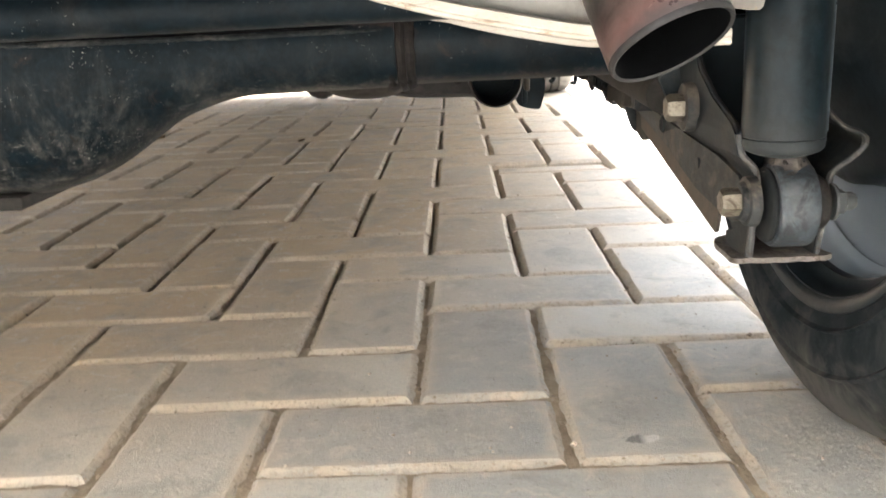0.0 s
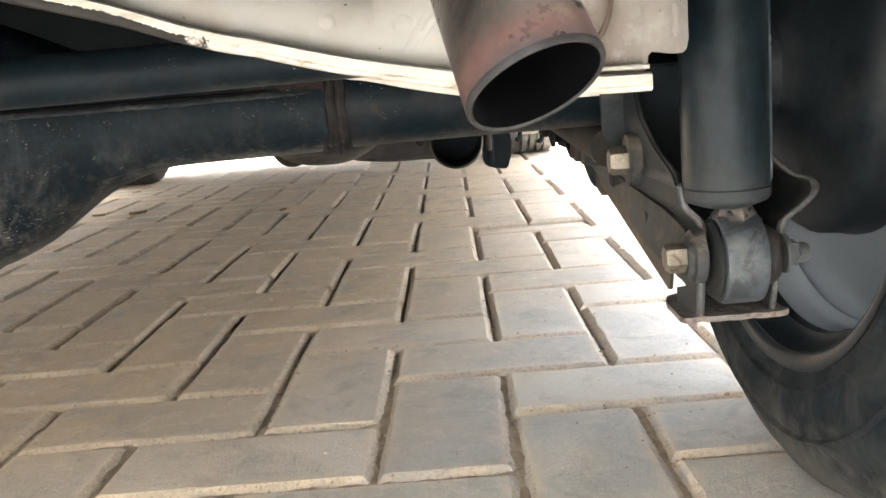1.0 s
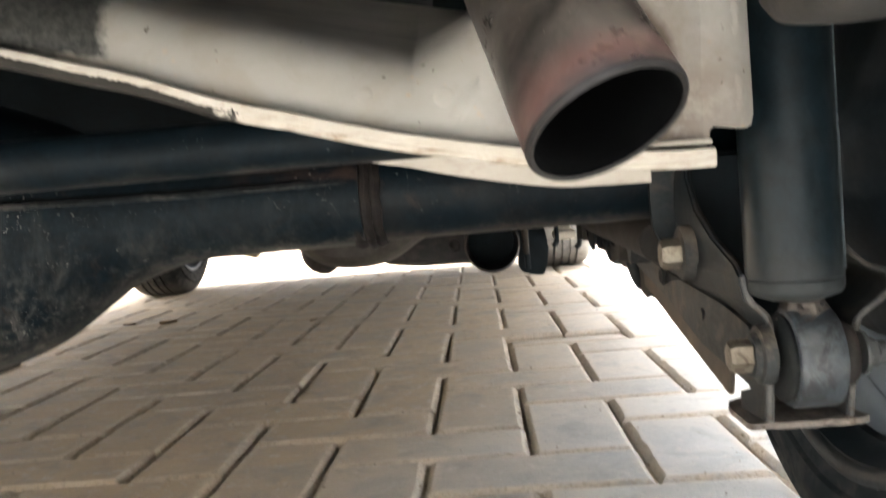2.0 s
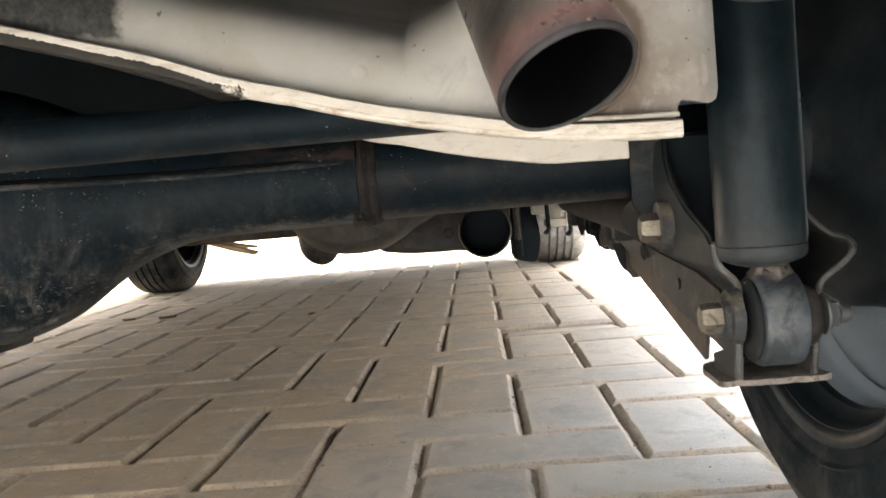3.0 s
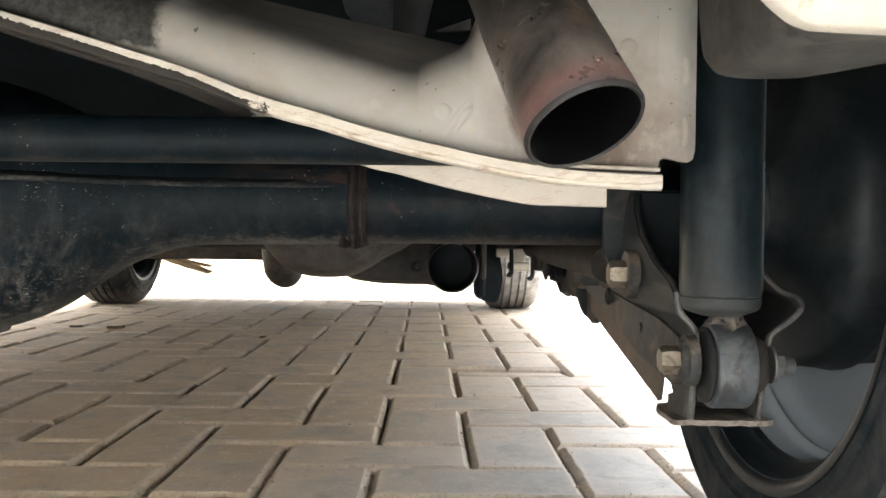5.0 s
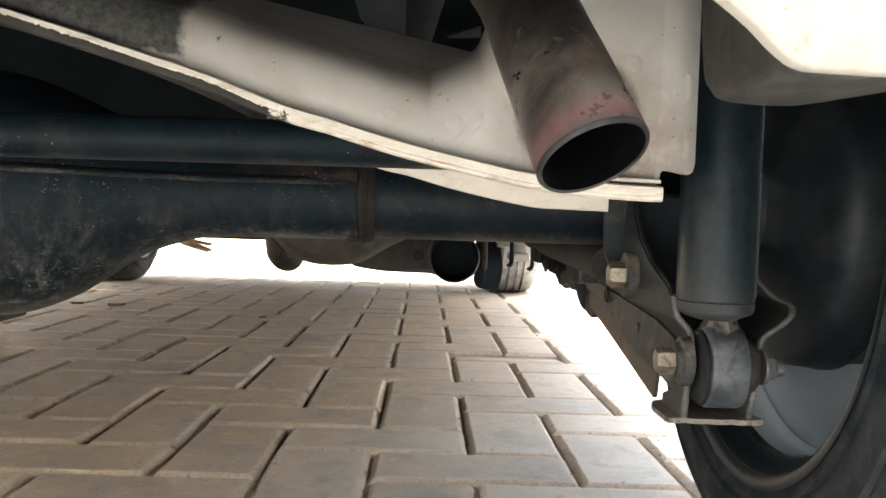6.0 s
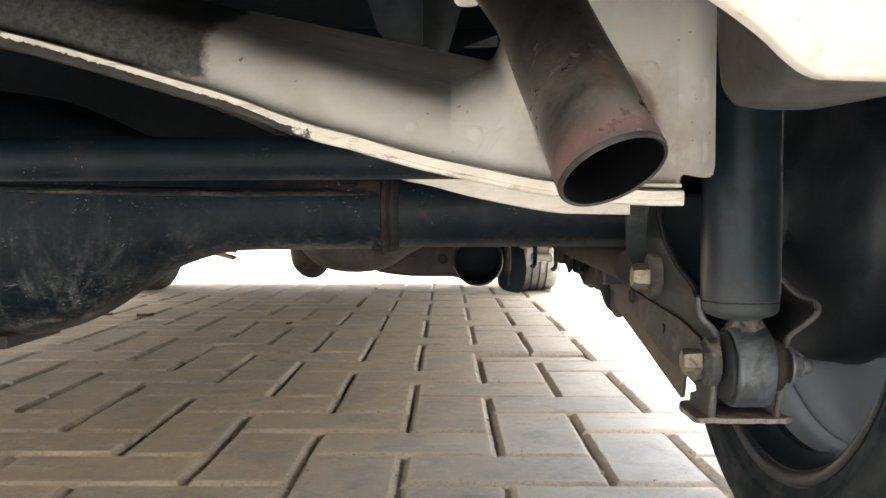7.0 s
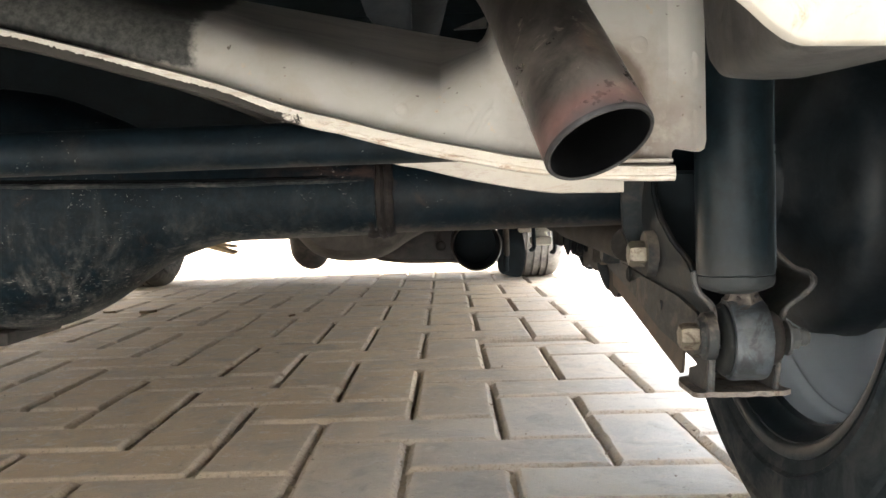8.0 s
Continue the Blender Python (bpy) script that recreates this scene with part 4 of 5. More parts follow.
bm.transform(Matrix.Translation((1.655, -0.33, 1.955)) @ Matrix.Rotation(radians(-25), 4, "X") @ Matrix.Diagonal((1.0, 0.075, 0.055, 1)))
part("plug", bm, DARK_RUBBER, bracket, "black oval plug in the bracket")
bm = mesh()
outer = smooth_line([(2.115, 0, 1.43), (2.135, 0, 1.60), (2.152, 0, 1.74), (2.165, 0, 1.84), (2.200, 0, 1.88), (2.265, 0, 1.925), (2.315, 0, 1.975), (2.318, 0, 2.015), (2.285, 0, 2.045), (2.225, 0, 2.065), (2.165, 0, 2.115), (2.11, 0, 2.18)], 4)
ribbon(bm, [(q.x, -1.60, q.z) for q in outer], 0.035, (-0.02, 0.85, 0.06))
part("outer_cheek", bm, CHEEK_PLATE, bracket, "flared outer cheek")
# the outer cheek's edge highlight, again put into a paler tube
bm = mesh()
tube(bm, [(q.x + 0.017, -1.605, q.z) for q in outer if q.z < 1.99], 0.0145, 8)
part("cheek_edge", bm, CHEEK, bracket, "scuffed edge of the bracket with its highlight painted in")
bm = mesh()
tube(bm, [(q.x + 0.017, -1.602, q.z) for q in outer if q.z > 1.97], 0.012, 8)
part("cheek_rim", bm, CHEEK_PLATE, bracket)
bm = mesh()
foot = [(1.70, -1.57, 1.418), (1.71, -1.605, 1.418), (1.74, -1.635, 1.418), (1.82, -1.648, 1.418), (2.12, -1.648, 1.418), (2.18, -1.64, 1.418), (2.205, -1.615, 1.418), (2.20, -1.57, 1.418), (2.15, -1.2, 1.418), (1.76, -1.2, 1.418)]
rim = smooth_line([*foot, foot[0]], 6)[:-1]
sheet(bm, [q + Vector((0.010, 0.010, 0.004)) * noise.noise(q * 17.0) for q in rim], (0, 0, 0.026))
part("foot_plate", bm, EDGE, bracket, "scuffed foot plate")
bm = mesh()
hexagon(bm, (1.728, SY, EZ + 0.02), 0.070, 0.095, -1, 0.3)
bolt = part("bolt_head", bm, ZINC, bracket, "yellowed hexagon bolt")
bm = mesh()
lathe(bm, [(1.722, 0.0), (1.722, 0.088), (1.735, 0.096), (1.745, 0.10), (1.752, 0.12), (1.80, 0.125), (1.80, 0.0)], (0, SY, EZ + 0.02), "X", 28)
part("washer", bm, PLATE, bolt)
bm = mesh()
hexagon(bm, (2.175, SY, EZ), 0.062, 0.060, 1, 0.1)
nut = part("nut", bm, STEEL, bracket, "dull zinc nut")
bm = mesh()
lathe(bm, [(2.2, 0.046), (2.262, 0.046), (2.282, 0.037), (2.291, 0.019), (2.292, 0.0)], (0, SY, EZ), "X", 20)
part("bolt_end", bm, STEEL, nut)
bm = mesh()
lathe(bm, [(2.165, 0.0), (2.165, 0.088), (2.172, 0.092), (2.182, 0.090), (2.184, 0.0)], (0, SY, EZ), "X", 28)
part("washer", bm, STEEL, nut)
bm = mesh()
hexagon(bm, (1.635, -0.90, 2.117), 0.078, 0.10, -1, 0.5)
bolt = part("bolt_head", bm, ZINC, bracket, "yellowed hexagon bolt")
bm = mesh()
lathe(bm, [(1.63, 0.0), (1.63, 0.13), (1.645, 0.138), (1.69, 0.138)], (0, -0.90, 2.117), "X", 28)
part("washer", bm, PLATE, bolt)

bm = mesh()
sheet(bm, [(1.80, y, z) for y, z in ((-1.04, 1.435), (-1.015, 1.422), (-0.98, 1.428), (0.30, 1.64), (1.0, 1.755), (1.1, 2.3), (-0.55, 2.2), (-0.95, 1.85), (-1.10, 1.60))], (0.018, 0, 0))
part("link_arm", bm, ARM, bracket, "brown dusty arm plate ending in a point")
bm = mesh()
sheet(bm, [(1.82, y, z) for y, z in ((3.5, 1.93), (3.1, 1.89), (2.9, 1.84), (2.75, 1.79), (2.5, 1.80), (2.3, 1.84), (2.0, 1.80), (1.75, 1.81), (1.5, 1.76), (1.25, 1.68), (1.05, 1.65), (0.9, 1.69), (0.8, 1.78), (0.3, 1.79), (0.2, 2.6), (3.5, 2.6))], (0.05, 0, 0))
part("link_bracket", bm, UNDER, bracket, "grimy jagged bracket")
# trailing link, its bush and brake hose ahead of the bracket
bm = mesh()
tube(bm, smooth_line([(1.60, -0.6, 2.16), (1.60, 0.2, 2.18), (1.68, 3.0, 2.2), (1.8, 6.5, 2.25)]), 0.11, 20)
link = part("trailing_link", bm, UNDER, car, "dusty trailing link")
bm = mesh()
tube(bm, smooth_line([(1.72, 1.33, 2.35), (1.76, 1.33, 1.98), (1.81, 1.33, 1.78), (1.86, 1.33, 1.715), (1.92, 1.33, 1.80), (1.92, 1.33, 2.3)]), 0.045, 12)
part("rubber_stop", bm, RUBBER, link)
bm = mesh()
tube(bm, smooth_line([(1.77, 2.7, 2.35), (1.785, 2.7, 2.05), (1.80, 2.7, 1.91), (1.835, 2.7, 1.815), (1.89, 2.7, 1.775), (1.95, 2.7, 1.80), (2.02, 2.7, 1.86), (2.08, 2.72, 2.1)]), 0.018, 10)
part("brake_hose", bm, RUBBER, car, "thin black brake hose")
bm = mesh()
hexagon(bm, (1.665, 0.0, 2.085), 0.088, 0.13, -1, 0.1)
nut = part("nut", bm, PLATE, link, "brown dusty nut")
bm = mesh()
lathe(bm, [(1.66, 0.0), (1.66, 0.125), (1.672, 0.135), (1.71, 0.135)], (0, 0.0, 2.085), "X", 28)
part("washer", bm, PLATE, nut)
bm = mesh()
lathe(bm, [(1.56, 0.0), (1.56, 0.10), (1.575, 0.115), (1.63, 0.12), (1.64, 0.09), (1.70, 0.09)], (0, 0.6, 2.085), "X", 28)
part("bush_washer", bm, UNDER, link, "dirty dished washer")
bm = mesh()
for low, high in (((1.58, 2.7, 2.0), (1.70, 3.1, 2.5)), ((1.67, 2.66, 1.955), (1.76, 3.0, 2.5)), ((1.735, 2.62, 1.90), (1.82, 2.95, 2.4)), ((1.63, 2.6, 2.05), (1.665, 2.7, 2.3))):
    block(bm, low, high, 0.022)
part("spring_seat", bm, UNDER, link, "grimy stepped spring seat")
bm = mesh()
ribs = [(1.60, 0.05)]
for k in range(4):
    ribs += [(1.615 + 0.06 * k, 0.105), (1.63 + 0.06 * k, 0.150 - 0.008 * k), (1.65 + 0.06 * k, 0.150 - 0.008 * k), (1.662 + 0.06 * k, 0.105)]
lathe(bm, ribs + [(1.86, 0.04)], (0, 2.45, 2.075), "X", 28)
part("ribbed_boot", bm, DARK_RUBBER, link, "ribbed black rubber boot")
bm = mesh()
hexagon(bm, (1.73, 0.75, 2.04), 0.10, 0.09, -1, 0.3)
stud = part("stud_nut", bm, ARM, link, "brown dusty nut on a stud")
bm = mesh()
lathe(bm, [(1.725, 0.0), (1.725, 0.13), (1.74, 0.14), (1.80, 0.14), (1.81, 0.11), (1.86, 0.11)], (0, 0.75, 2.04), "X", 28)
part("washer", bm, UNDER, stud)
bm = mesh()
block(bm, (1.31, 4.2, 2.10), (1.70, 4.5, 2.20), 0.02)
block(bm, (1.45, 4.14, 1.945), (1.69, 4.4, 2.045), 0.03)
block(bm, (1.50, 4.20, 2.0), (1.64, 4.4, 2.15), 0.02)
hanger = part("exhaust_hanger", bm, PALE, car, "cream dusty exhaust hanger")
for x, low in ((1.475, 1.895), (1.715, 1.86)):
    bm = mesh()
    tube(bm, smooth_line([(x, 4.15, 2.2), (x + 0.005, 4.14, low + 0.10), (x, 4.13, low + 0.03), (x - 0.025, 4.12, low), (x - 0.045, 4.12, low + 0.02)], 4), 0.024, 8)
    part("hook", bm, RUBBER, hanger, "small black hook")

# ---------------------------------------------------------------- wheels
def wheel(x0, y, z, inner, name_label, rubber):
    """A steel wheel with its tyre; x0: the inner face, inner: +1 when the outside lies towards +x."""
    hub = thing("wheel", "", "")
    hub.parent = car
    hub.location = Vector((x0, y, z)) * M - car.location
    hub["label"] = name_label
    s = inner
    bm = mesh()
    prof = [(0.02, 1.66), (0.0, 1.74), (-0.03, 1.80), (-0.055, 1.95), (-0.05, 2.08), (-0.005, 2.24), (0.05, 2.36), (0.11, 2.44), (0.22, 2.505), (0.36, 2.525)]
    for g in (0.50, 0.74, 0.98, 1.20):
        prof += [(g - 0.035, 2.545), (g - 0.03, 2.48), (g + 0.03, 2.48), (g + 0.035, 2.545)]
    prof += [(1.36, 2.525), (1.50, 2.505), (1.61, 2.44), (1.68, 2.34), (1.75, 2.1), (1.74, 1.9), (1.70, 1.76), (1.68, 1.66)]
    lathe(bm, [(s * a, r) for a, r in prof], (x0, y, z), "X", 96)
    for a, r in ((-0.052, 1.86), (-0.05, 2.14)):
        lathe(bm, [(s * (a + 0.012), r - 0.02), (s * (a - 0.014), r), (s * (a + 0.012), r + 0.02)], (x0, y, z), "X", 96)
    part("tyre", bm, rubber, hub, "dusty black tyre")
    bm = mesh()
    lipp = [(0.03, 1.72), (0.0, 1.765), (-0.02, 1.76), (-0.022, 1.73), (0.0, 1.69), (0.03, 1.655), (0.10, 1.635), (0.15, 1.60), (0.17, 1.565), (0.22, 1.555)]
    lathe(bm, [(s * a, r) for a, r in lipp], (x0, y, z), "X", 72)
    part("rim_flange", bm, LIP, hub, "black rim flange")
    bm = mesh()
    rimp = [(q.x, q.z) for q in smooth_line([(0.22, 0, 1.556), (0.28, 0, 1.553), (0.36, 0, 1.550), (0.41, 0, 1.528), (0.435, 0, 1.518), (0.46, 0, 1.528), (0.52, 0, 1.512), (0.62, 0, 1.478), (0.80, 0, 1.455), (1.0, 0, 1.43), (1.14, 0, 1.39), (1.20, 0, 1.28), (1.17, 0, 1.1), (1.10, 0, 0.9), (1.03, 0, 0.75), (1.02, 0, 0.0)], 4)]
    lathe(bm, [(s * a, r) for a, r in rimp], (x0, y, z), "X", 72)
    # front rims take black LIP: wheel-well shade put into the colour
    part("rim", bm, RIM if rubber is RUBBER else LIP, hub, "grey steel rim" if rubber is RUBBER else "steel rim darkened for its shade")
    if rubber is RUBBER:
        bm = mesh()
        lathe(bm, [(s * a, r) for a, r in [(-0.35, 0.0), (-0.35, 0.3), (-0.05, 0.36), (0.08, 0.55), (0.14, 0.88), (0.18, 0.95), (0.24, 0.99), (0.36, 1.0), (0.42, 1.015), (0.46, 1.015), (0.50, 0.98), (0.98, 0.95), (1.0, 0.0)]], (x0, y, z), "X", 56)
        part("brake_drum", bm, DRUM, hub, "dull black brake drum")
        bm = mesh()
        for r, w in ((0.46, 0.02), (0.72, 0.018)):
            lathe(bm, [(s * (0.10 + 0.25 * (r - 0.46)), r - w), (s * (0.05 + 0.25 * (r - 0.46)), r), (s * (0.10 + 0.25 * (r - 0.46)), r + w)], (x0, y, z), "X", 56)
        part("back_plate_rib", bm, DRUM, hub, "pressed ribs of the brake back plate")
    return hub


wheel(2.58, AY, AZ, 1, "rear wheel, black tyre on a steel rim", RUBBER)
wheel(2 * CX - 2.58, AY, AZ, -1, "rear wheel, black tyre on a steel rim", RUBBER)
wheel(2.48, FY, AZ, 1, "front wheel with a grooved dusty tyre", DUSTY_LIT_RUBBER)
wheel(2 * CX - 2.20, FY, AZ, -1, "front wheel with a grooved dusty tyre", DARK_RUBBER)

# ---------------------------------------------------------------- underbody
bm = mesh()
block(bm, (-9.0, 4.6, 2.15), (2.2, 26.9, 3.4), 0.1)
under = part("floor_pan", bm, UNDER, car, "dirty floor pan")
# bulkhead and boot floor carry the cavity's shade in their black
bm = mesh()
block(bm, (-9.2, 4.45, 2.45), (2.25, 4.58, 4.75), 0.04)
part("seat_bulkhead", bm, VOID, under, "bulkhead blackened for the cavity's shade")
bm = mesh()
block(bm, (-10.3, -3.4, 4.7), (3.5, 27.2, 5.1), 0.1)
part("boot_floor", bm, VOID, car, "boot floor blackened for the cavity's shade")
for x in (1.75, 2 * CX - 2.25):
    bm = mesh()
    block(bm, (x, 0.4, 3.05), (x + 0.5, 4.8, 3.9), 0.05)
    part("chassis_rail", bm, BLACK, car, "black chassis rail")
for s in (1, -1):
    bm = mesh()
    rings = []
    for k in range(25):
        a = math.pi * (k / 24 * 1.12 - 0.06)
        y, z = AY + 3.1 * math.cos(a), AZ + 3.1 * math.sin(a)
        y2, z2 = AY + 3.2 * math.cos(a), AZ + 3.2 * math.sin(a)
        xs = (2.3, 4.25) if s > 0 else (2 * CX - 4.25, 2 * CX - 2.3)
        rings.append([(xs[0], y, z), (xs[1], y, z), (xs[1], y2, z2), (xs[0], y2, z2)])
    skin(bm, rings)
    # the left liner's deeper shade is put into the blacker VOID
    part("wheel_arch_liner", bm, BLACK if s > 0 else VOID, car, "black wheel arch liner")
# fuel tank
bm = mesh()
rings = []
for y, k in ((2.42, 0.0), (2.46, 0.35), (2.58, 0.72), (2.76, 0.92), (3.0, 1.0), (3.3, 1.0), (3.55, 0.9)):
    prof = smooth_line([(-1.17, 0, 2.55), (-1.131, 0, 2.28), (-1.049, 0, 2.167), (-0.883, 0, 1.998), (-0.699, 0, 1.923), (-0.475, 0, 1.899), (-0.251, 0, 1.919), (-0.099, 0, 1.979), (0.093, 0, 2.10), (0.374, 0, 2.266), (0.52, 0, 2.55)], 4)
    rings.append([(-0.45 + (q.x + 0.45) * (0.8 + 0.2 * k), y, 2.55 - (2.55 - q.z) * (0.8 + 0.2 * k)) for q in prof])
skin(bm, rings)
tank = part("fuel_tank", bm, TANK, car, "dusty brown fuel tank")
bm = mesh()
lathe(bm, [(2.35, 0.37), (2.1, 0.325), (1.9, 0.30), (1.78, 0.285), (1.70, 0.25), (1.64, 0.205), (1.59, 0.15), (1.56, 0.09), (1.548, 0.04), (1.546, 0.0)], (-1.595, 7.18, 0), "Z", 28)
for v in bm.verts:
    v.co.x += 0.16 * max(0.0, 1.95 - v.co.z) ** 2
part("filler_sump", bm, DARK_BROWN, car, "rounded brown sump")
bm = mesh()
rings = []
for x, low in ((-0.40, 1.90), (-0.29, 1.845), (-0.12, 1.82), (0.04, 1.805), (0.30, 1.80), (0.50, 1.80), (0.66, 1.775)):
    rings.append([(x, 3.6, 2.6), (x, 3.6, low + 0.05), (x, 3.75, low), (x, 4.6, low), (x, 4.6, 2.6)])
skin(bm, rings)
part("cross_member", bm, DARK_BROWN, car, "dark pressed cross member")
bm = mesh()
lathe(bm, [(3.592, 0.0), (3.59, 0.03), (3.583, 0.042), (3.59, 0.055), (3.62, 0.065)], (0.40, 0, 2.0), "Y", 20)
part("pressed_dimple", bm, DARK_BROWN, car, "small round pressing in the cross member")
bm = mesh()
block(bm, (1.055, 2.95, 1.90), (1.11, 3.15, 2.3), 0.02)
part("bush_clamp", bm, ARM, car, "brown dusty clamp beside the bush")
bm = mesh()
lathe(bm, [(2.75, 0.232), (2.72, 0.240), (2.74, 0.256), (3.1, 0.262), (4.4, 0.27), (4.4, 0.0), (3.9, 0.0), (3.9, 0.225), (2.75, 0.232)], (0.765, 0, 2.03), "Y", 32)
housing = part("link_bush_housing", bm, DARK_BROWN, car, "round dark bush housing")
bm = mesh()
lathe(bm, [(2.80, 0.226), (3.4, 0.226), (3.4, 0.0)], (0.765, 0, 2.03), "Y", 32)
part("bore", bm, VOID, housing, "black hollow of the bush")
bm = mesh()
sheet(bm, [(x, 4.3, z) for x, z in ((1.088, 2.36), (1.070, 2.05), (1.063, 1.69), (1.078, 1.645), (1.105, 1.615), (1.20, 1.585), (1.29, 1.57), (1.335, 1.575), (1.352, 1.63), (1.386, 1.736), (1.378, 1.80), (1.400, 1.86), (1.375, 1.95), (1.36, 2.12), (1.29, 2.36))], (0, 0.22, 0))
bmesh.ops.bevel(bm, geom=list(bm.edges), offset=0.012, segments=2, affect="EDGES")
block(bm, (1.13, 4.25, 1.64), (1.19, 4.34, 2.3), 0.02)
part("hanger", bm, VOID, car, "dark hanging bracket")
# engine tray at the front
bm = mesh()
block(bm, (-8.4, 21.5, 1.56), (1.9, 26.8, 2.3), 0.08)
tray = part("engine_tray", bm, UNDER, car, "dark engine tray")
bm = mesh()
sheet(bm, [(-8.7, 24.0, 1.56), (-7.6, 24.0, 1.20), (-6.85, 24.0, 0.99), (-6.80, 24.0, 1.07), (-7.1, 24.0, 1.17), (-7.5, 24.0, 1.32), (-8.2, 24.0, 1.56)], (0.05, 0.35, 0.04))
sheet(bm, [(-8.2, 24.1, 1.50), (-7.3, 24.1, 1.30), (-6.82, 24.1, 1.22), (-6.80, 24.1, 1.29), (-7.4, 24.1, 1.40), (-8.1, 24.1, 1.58)], (0.03, 0.3, 0.02))
part("loose_strip", bm, STRAW, tray, "loose hanging straw-coloured strip")

# body above: one plain shell
bm = mesh()
side = [(-3.9, 5.0), (-3.95, 8.0), (-3.6, 9.5), (-2.6, 14.6), (-1.6, 15.2), (14.5, 15.4), (16.4, 15.0), (20.6, 10.6), (26.2, 9.5), (27.6, 7.8), (27.8, 3.0), (27.5, 2.2)]
arch = lambda c: [(c + 3.2 * math.cos(a), 2.5 + 3.2 * math.sin(a)) for a in (math.pi * k / 14 for k in range(15))]
bottom = [(27.3, 2.2)] + arch(FY)[1:-1] + [(20.8, 2.4), (3.0, 2.4)] + arch(AY)[1:-1] + [(-3.6, 2.84), (-3.85, 3.2)]
for a, b, n_ in ((3.9, 4.3, 0), (2 * CX - 4.3, 2 * CX - 3.9, 0)):
    sheet(bm, [(a, y, z) for y, z in side + bottom], (b - a, 0, 0))
shell = part("side_panel", bm, BODY, car, "white car sides", False)
bm = mesh()
skin(bm, [[(2 * CX - 3.9, y, z), (3.9, y, z), (3.9, y, z - 0.2), (2 * CX - 3.9, y, z - 0.2)] for y, z in side[0:]])
part("roof_and_tail", bm, BODY, car, "white roof, tail and bonnet", False)

# ---------------------------------------------------------------- small things on the pavers
rng = random.Random(4)


def dry_leaf(x, y, size, turn):
    bm = mesh()
    rows = []
    for i in range(7):
        t = i / 6
        w = 0.32 * math.sin(math.pi * min(0.97, t + 0.03)) ** 0.8
        lift = 0.03 + 0.12 * (t - 0.5) ** 2
        rows.append([((t - 0.5), -w, lift + 0.10), ((t - 0.5), 0, lift - 0.06), ((t - 0.5), w, lift + 0.06)])
    skin(bm, [[Vector(p) for p in r] + [Vector(p) + Vector((0, 0, 0.02)) for p in reversed(r)] for r in rows])
    bm.transform(Matrix.Translation((x, y, 0.0)) @ Matrix.Rotation(turn, 4, "Z") @ Matrix.Diagonal((size, size, size, 1)))
    tagged(part("dry_leaf", bm, LEAF), "curled brown dry leaf lying on the pavers", "leaf", "dry leaves on the pavers")


dry_leaf(-7.05, 15.8, 0.42, 0.5)
dry_leaf(-8.1, 16.0, 0.30, 0.2)
dry_leaf(-3.17, 14.18, 0.26, 1.2)

# ---------------------------------------------------------------- pavers, laid in a right-angled herringbone
pavement = thing("pavement", "grey concrete pavers in a right-angled herringbone with sandy joints", "pavement", (0, 0, 0), "structure")
GAP, CH, DEEP = 0.032, 0.058, 0.30


def paver_mesh(seed, fine=True, gap=GAP):
    """A paver with chamfered, slightly worn edges, lying along x, its middle at 0."""
    r = random.Random(seed)
    bm = mesh()
    a, b = 1.0 - gap / 2, 0.5 - gap / 2
    nx, ny = (20, 10) if fine else (1, 1)
    loop = [(-1 + 2 * i / nx, -1) for i in range(nx)] + [(1, -1 + 2 * i / ny) for i in range(ny)] + [(1 - 2 * i / nx, 1) for i in range(nx)] + [(-1, 1 - 2 * i / ny) for i in range(ny)]
    wear = [r.uniform(-0.0035, 0.0035) for _ in loop] if fine else [0.0] * len(loop)
    for _ in range(2 if fine else 0):
        at = r.randrange(len(loop))
        for q, w in ((-2, 0.3), (-1, 0.8), (0, 1.0), (1, 0.6)):
            wear[(at + q) % len(loop)] += 0.020 * w * r.random()
    rings = []
    for z, d in ((-DEEP, 0.0), (-0.055, 0.0), (-0.011, CH * 0.80), (0.0, CH * 1.12)):
        ring = []
        for (cx, cy), w in zip(loop, wear):
            e = d + (w if d else 0.3 * w)
            ring.append((max(-a + e, min(a - e, cx * a)), max(-b + e, min(b - e, cy * b)), z + (r.uniform(-0.004, 0.003) if -0.1 < z < 0 else 0)))
        rings.append(ring)
    skin(bm, rings)
    bm.transform(Matrix.Scale(M, 4))
    me = bpy.data.meshes.new("paver")
    bmesh.ops.recalc_face_normals(bm, faces=bm.faces)
    bm.to_mesh(me)
    bm.free()
    me.materials.append(PAVER_NEAR if fine else PAVER)
    me.materials.append(DUSTY)
    for f in me.polygons:
        if f.normal.z < 0.97:
            f.material_index = 1
    return me


plain = [paver_mesh(s, False, 0.056) for s in range(4)]
forms = [paver_mesh(s) for s in range(16)]
loose = [paver_mesh(s, True, 0.052) for s in range(16)]       # laid with wider joints away from the wheel
laid = []
for i in range(-26, 22):
    for j in range(-14, 52):
        k = (i + j) % 4
        if k == 2:
            laid.append((i + 1.0, j + 0.5, 0.0))
        elif k == 0:
            laid.append((i + 0.5, j + 1.0, 90.0))
laid.sort(key=lambda p: (max(0.0, abs(p[0] + 0.2) - 3.5) + max(0.0, p[1] - 14) * 0.8 + max(0.0, -3 - p[1]) * 3, p[1], p[0]))
rest_v, rest_f, rest_m = [], [], []
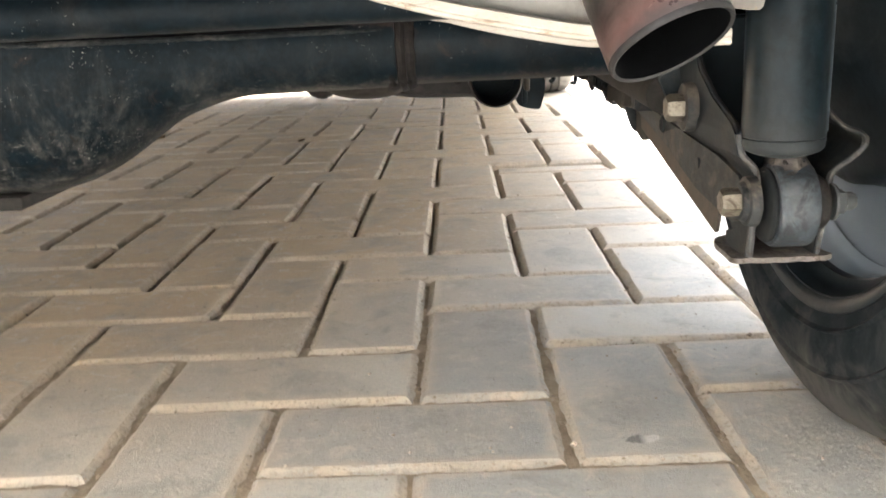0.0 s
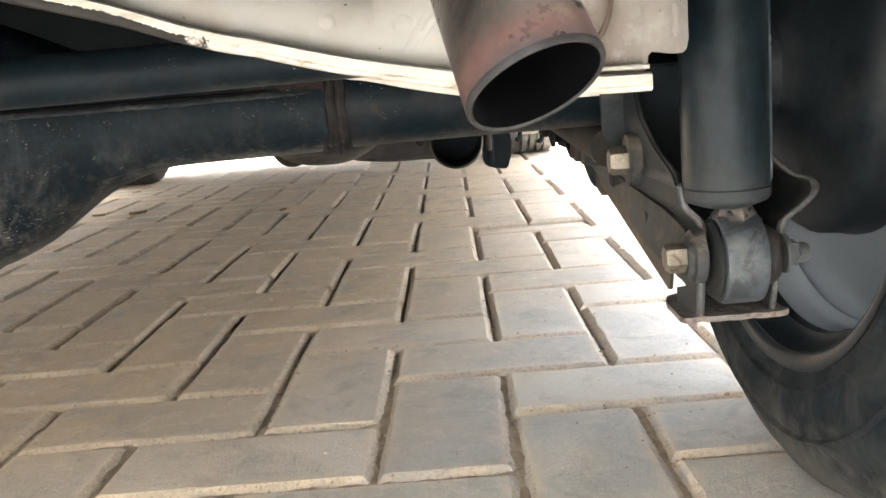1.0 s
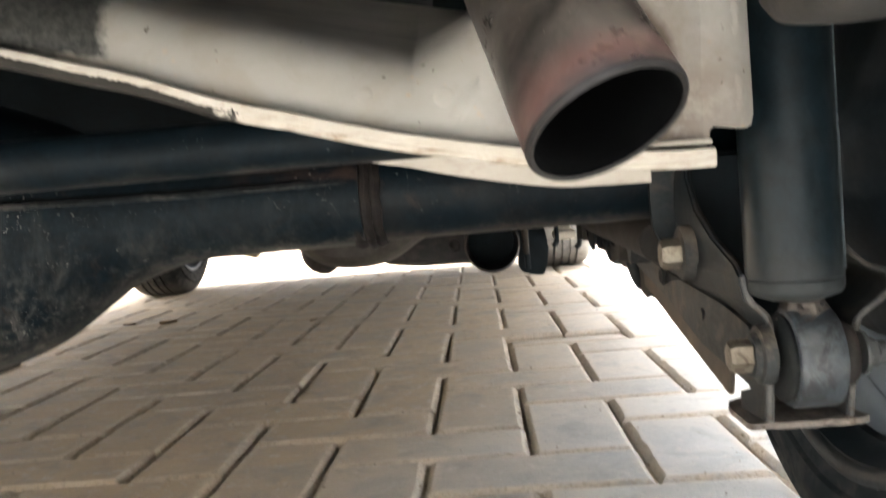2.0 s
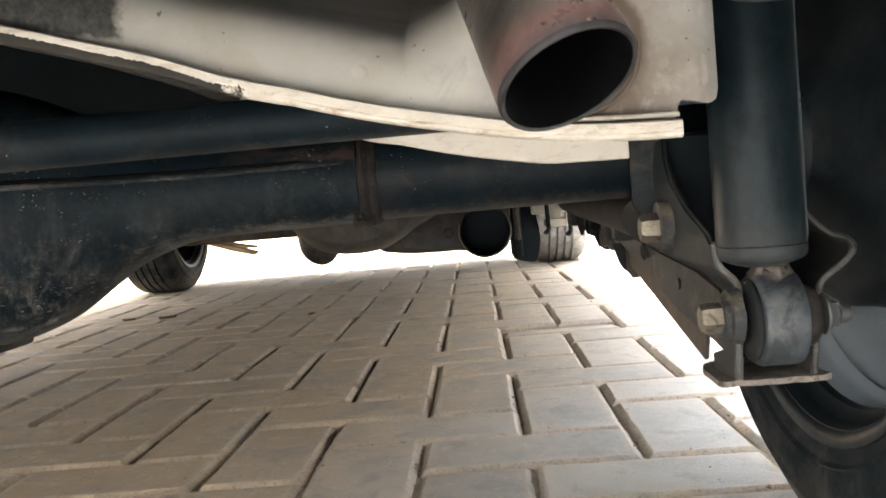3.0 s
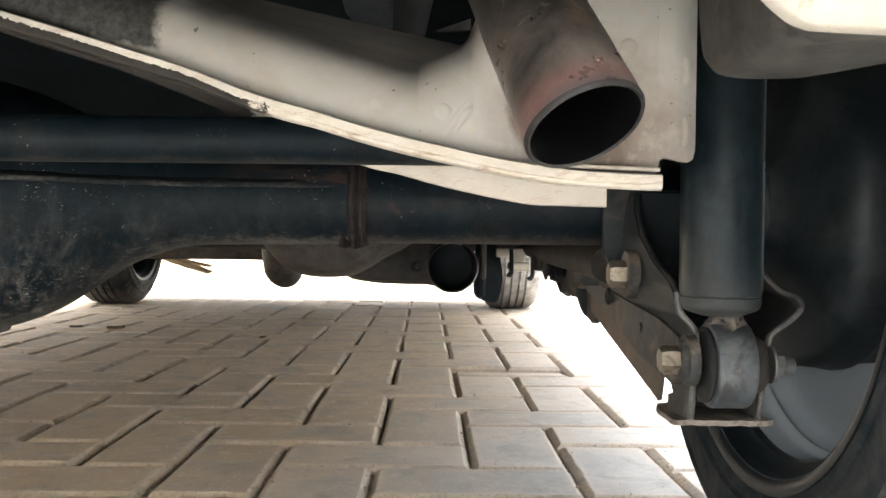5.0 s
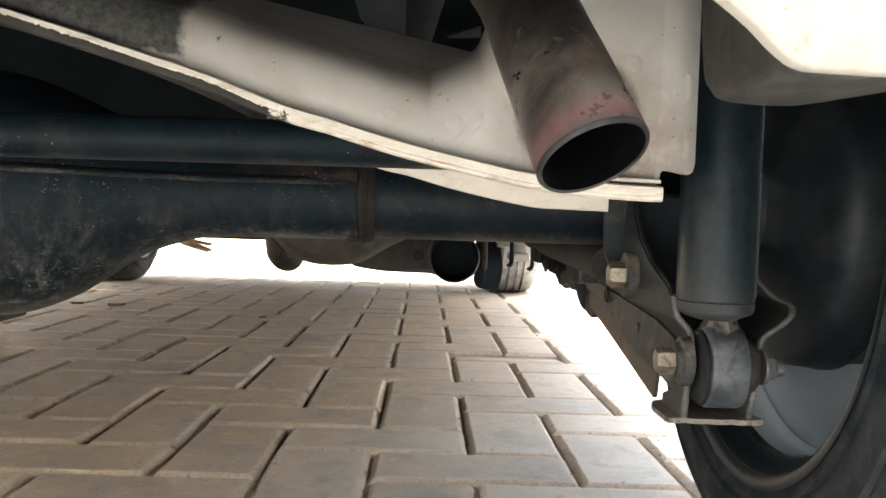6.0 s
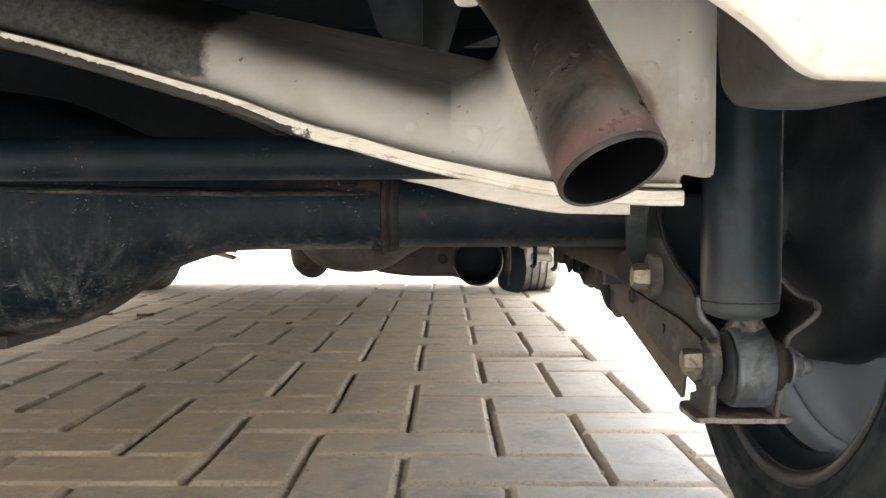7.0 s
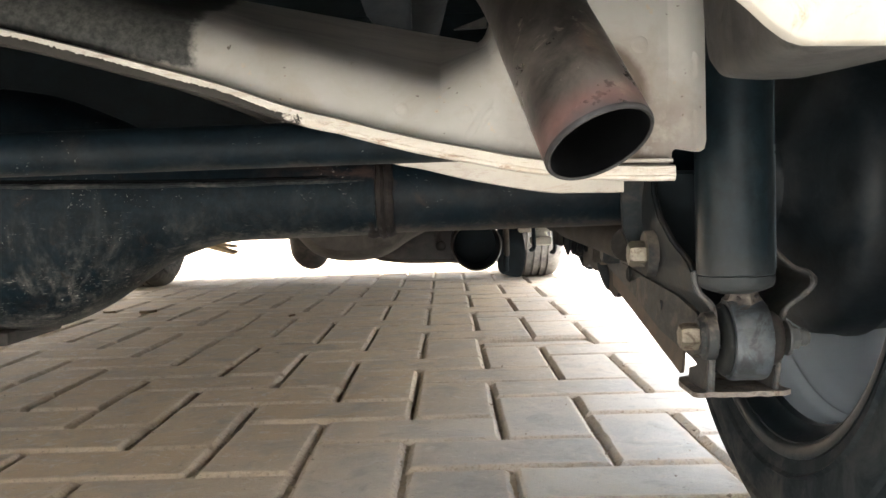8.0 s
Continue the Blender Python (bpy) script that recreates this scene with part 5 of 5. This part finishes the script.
for n, (x, y, turn) in enumerate(laid):
    me = (loose if x + 0.25 * y < 0.4 and y > 2.5 else forms)[rng.randrange(16)] if n < 300 else plain[n % 4]
    m = pose(x * M, y * M, rng.uniform(-0.0011, 0.0006), rng.uniform(-0.35, 0.35), rng.uniform(-0.35, 0.35), turn + rng.uniform(-0.5, 0.5) + 180 * rng.randrange(2))
    if turn == 0.0 and abs(x - 2.0) < 0.1 and abs(y - 9.5) < 0.1:      # one paver has settled at its far edge
        m = pose(x * M, y * M, -0.005, -6.0, 0.0, 0.0)
    if n < 300:
        ob = new("paver", me)
        ob.parent = pavement
        ob.matrix_basis = m
    else:
        base = len(rest_v)
        rest_v += [tuple(m @ v.co) for v in me.vertices]
        rest_m += [f.material_index for f in me.polygons]
        rest_f += [tuple(base + q for q in f.vertices) for f in me.polygons]
me = bpy.data.meshes.new("far_pavers")
me.from_pydata(rest_v, [], rest_f)
me.materials.append(PAVER)
me.materials.append(DUSTY)
me.polygons.foreach_set("material_index", rest_m)
far = new("far_pavers", me)
far.parent = pavement
far["kind"] = "stuff"

# loose grit in and beside the joints
bm_v, bm_f = [], []
for n, (x, y, turn) in enumerate(laid[:260]):
    for q in range(rng.randrange(30, 70) if y < 4.5 else rng.randrange(16, 38)):
        a, b = rng.uniform(-1, 1), rng.choice((-0.5, 0.5)) + rng.gauss(0, 0.034)
        if rng.random() < 0.35:
            a, b = rng.choice((-1, 1)) + rng.gauss(0, 0.03), rng.uniform(-0.5, 0.5)
        if rng.random() < 0.08:
            a, b = rng.uniform(-0.95, 0.95), rng.uniform(-0.45, 0.45)
        px, py = (x + a, y + b) if turn == 0.0 else (x - b, y + a)
        r = rng.uniform(0.005, 0.015) if rng.random() < 0.94 else rng.uniform(0.015, 0.026)
        base = len(bm_v)
        edge = min(abs(abs(b) - 0.5), abs(abs(a) - 1.0))
        pz = -0.052 + r * 0.4 if edge < 0.03 else (-0.02 + r * 0.3 if edge < 0.075 else r * 0.4)
        for d in ((1, 0, 0), (-1, 0, 0), (0, 1, 0), (0, -1, 0), (0, 0, 1), (0, 0, -1)):
            k = r * rng.uniform(0.7, 1.3)
            bm_v.append(((px + d[0] * k) * M, (py + d[1] * k) * M, (pz + d[2] * k * 0.8) * M))
        for f in ((0, 2, 4), (2, 1, 4), (1, 3, 4), (3, 0, 4), (2, 0, 5), (1, 2, 5), (3, 1, 5), (0, 3, 5)):
            bm_f.append(tuple(base + v for v in f))
me = bpy.data.meshes.new("grit")
me.from_pydata(bm_v, [], bm_f)
me.materials.append(GRIT)
grit = tagged(new("grit", me), "loose sandy grit along the paver joints", "grit", "", "stuff")
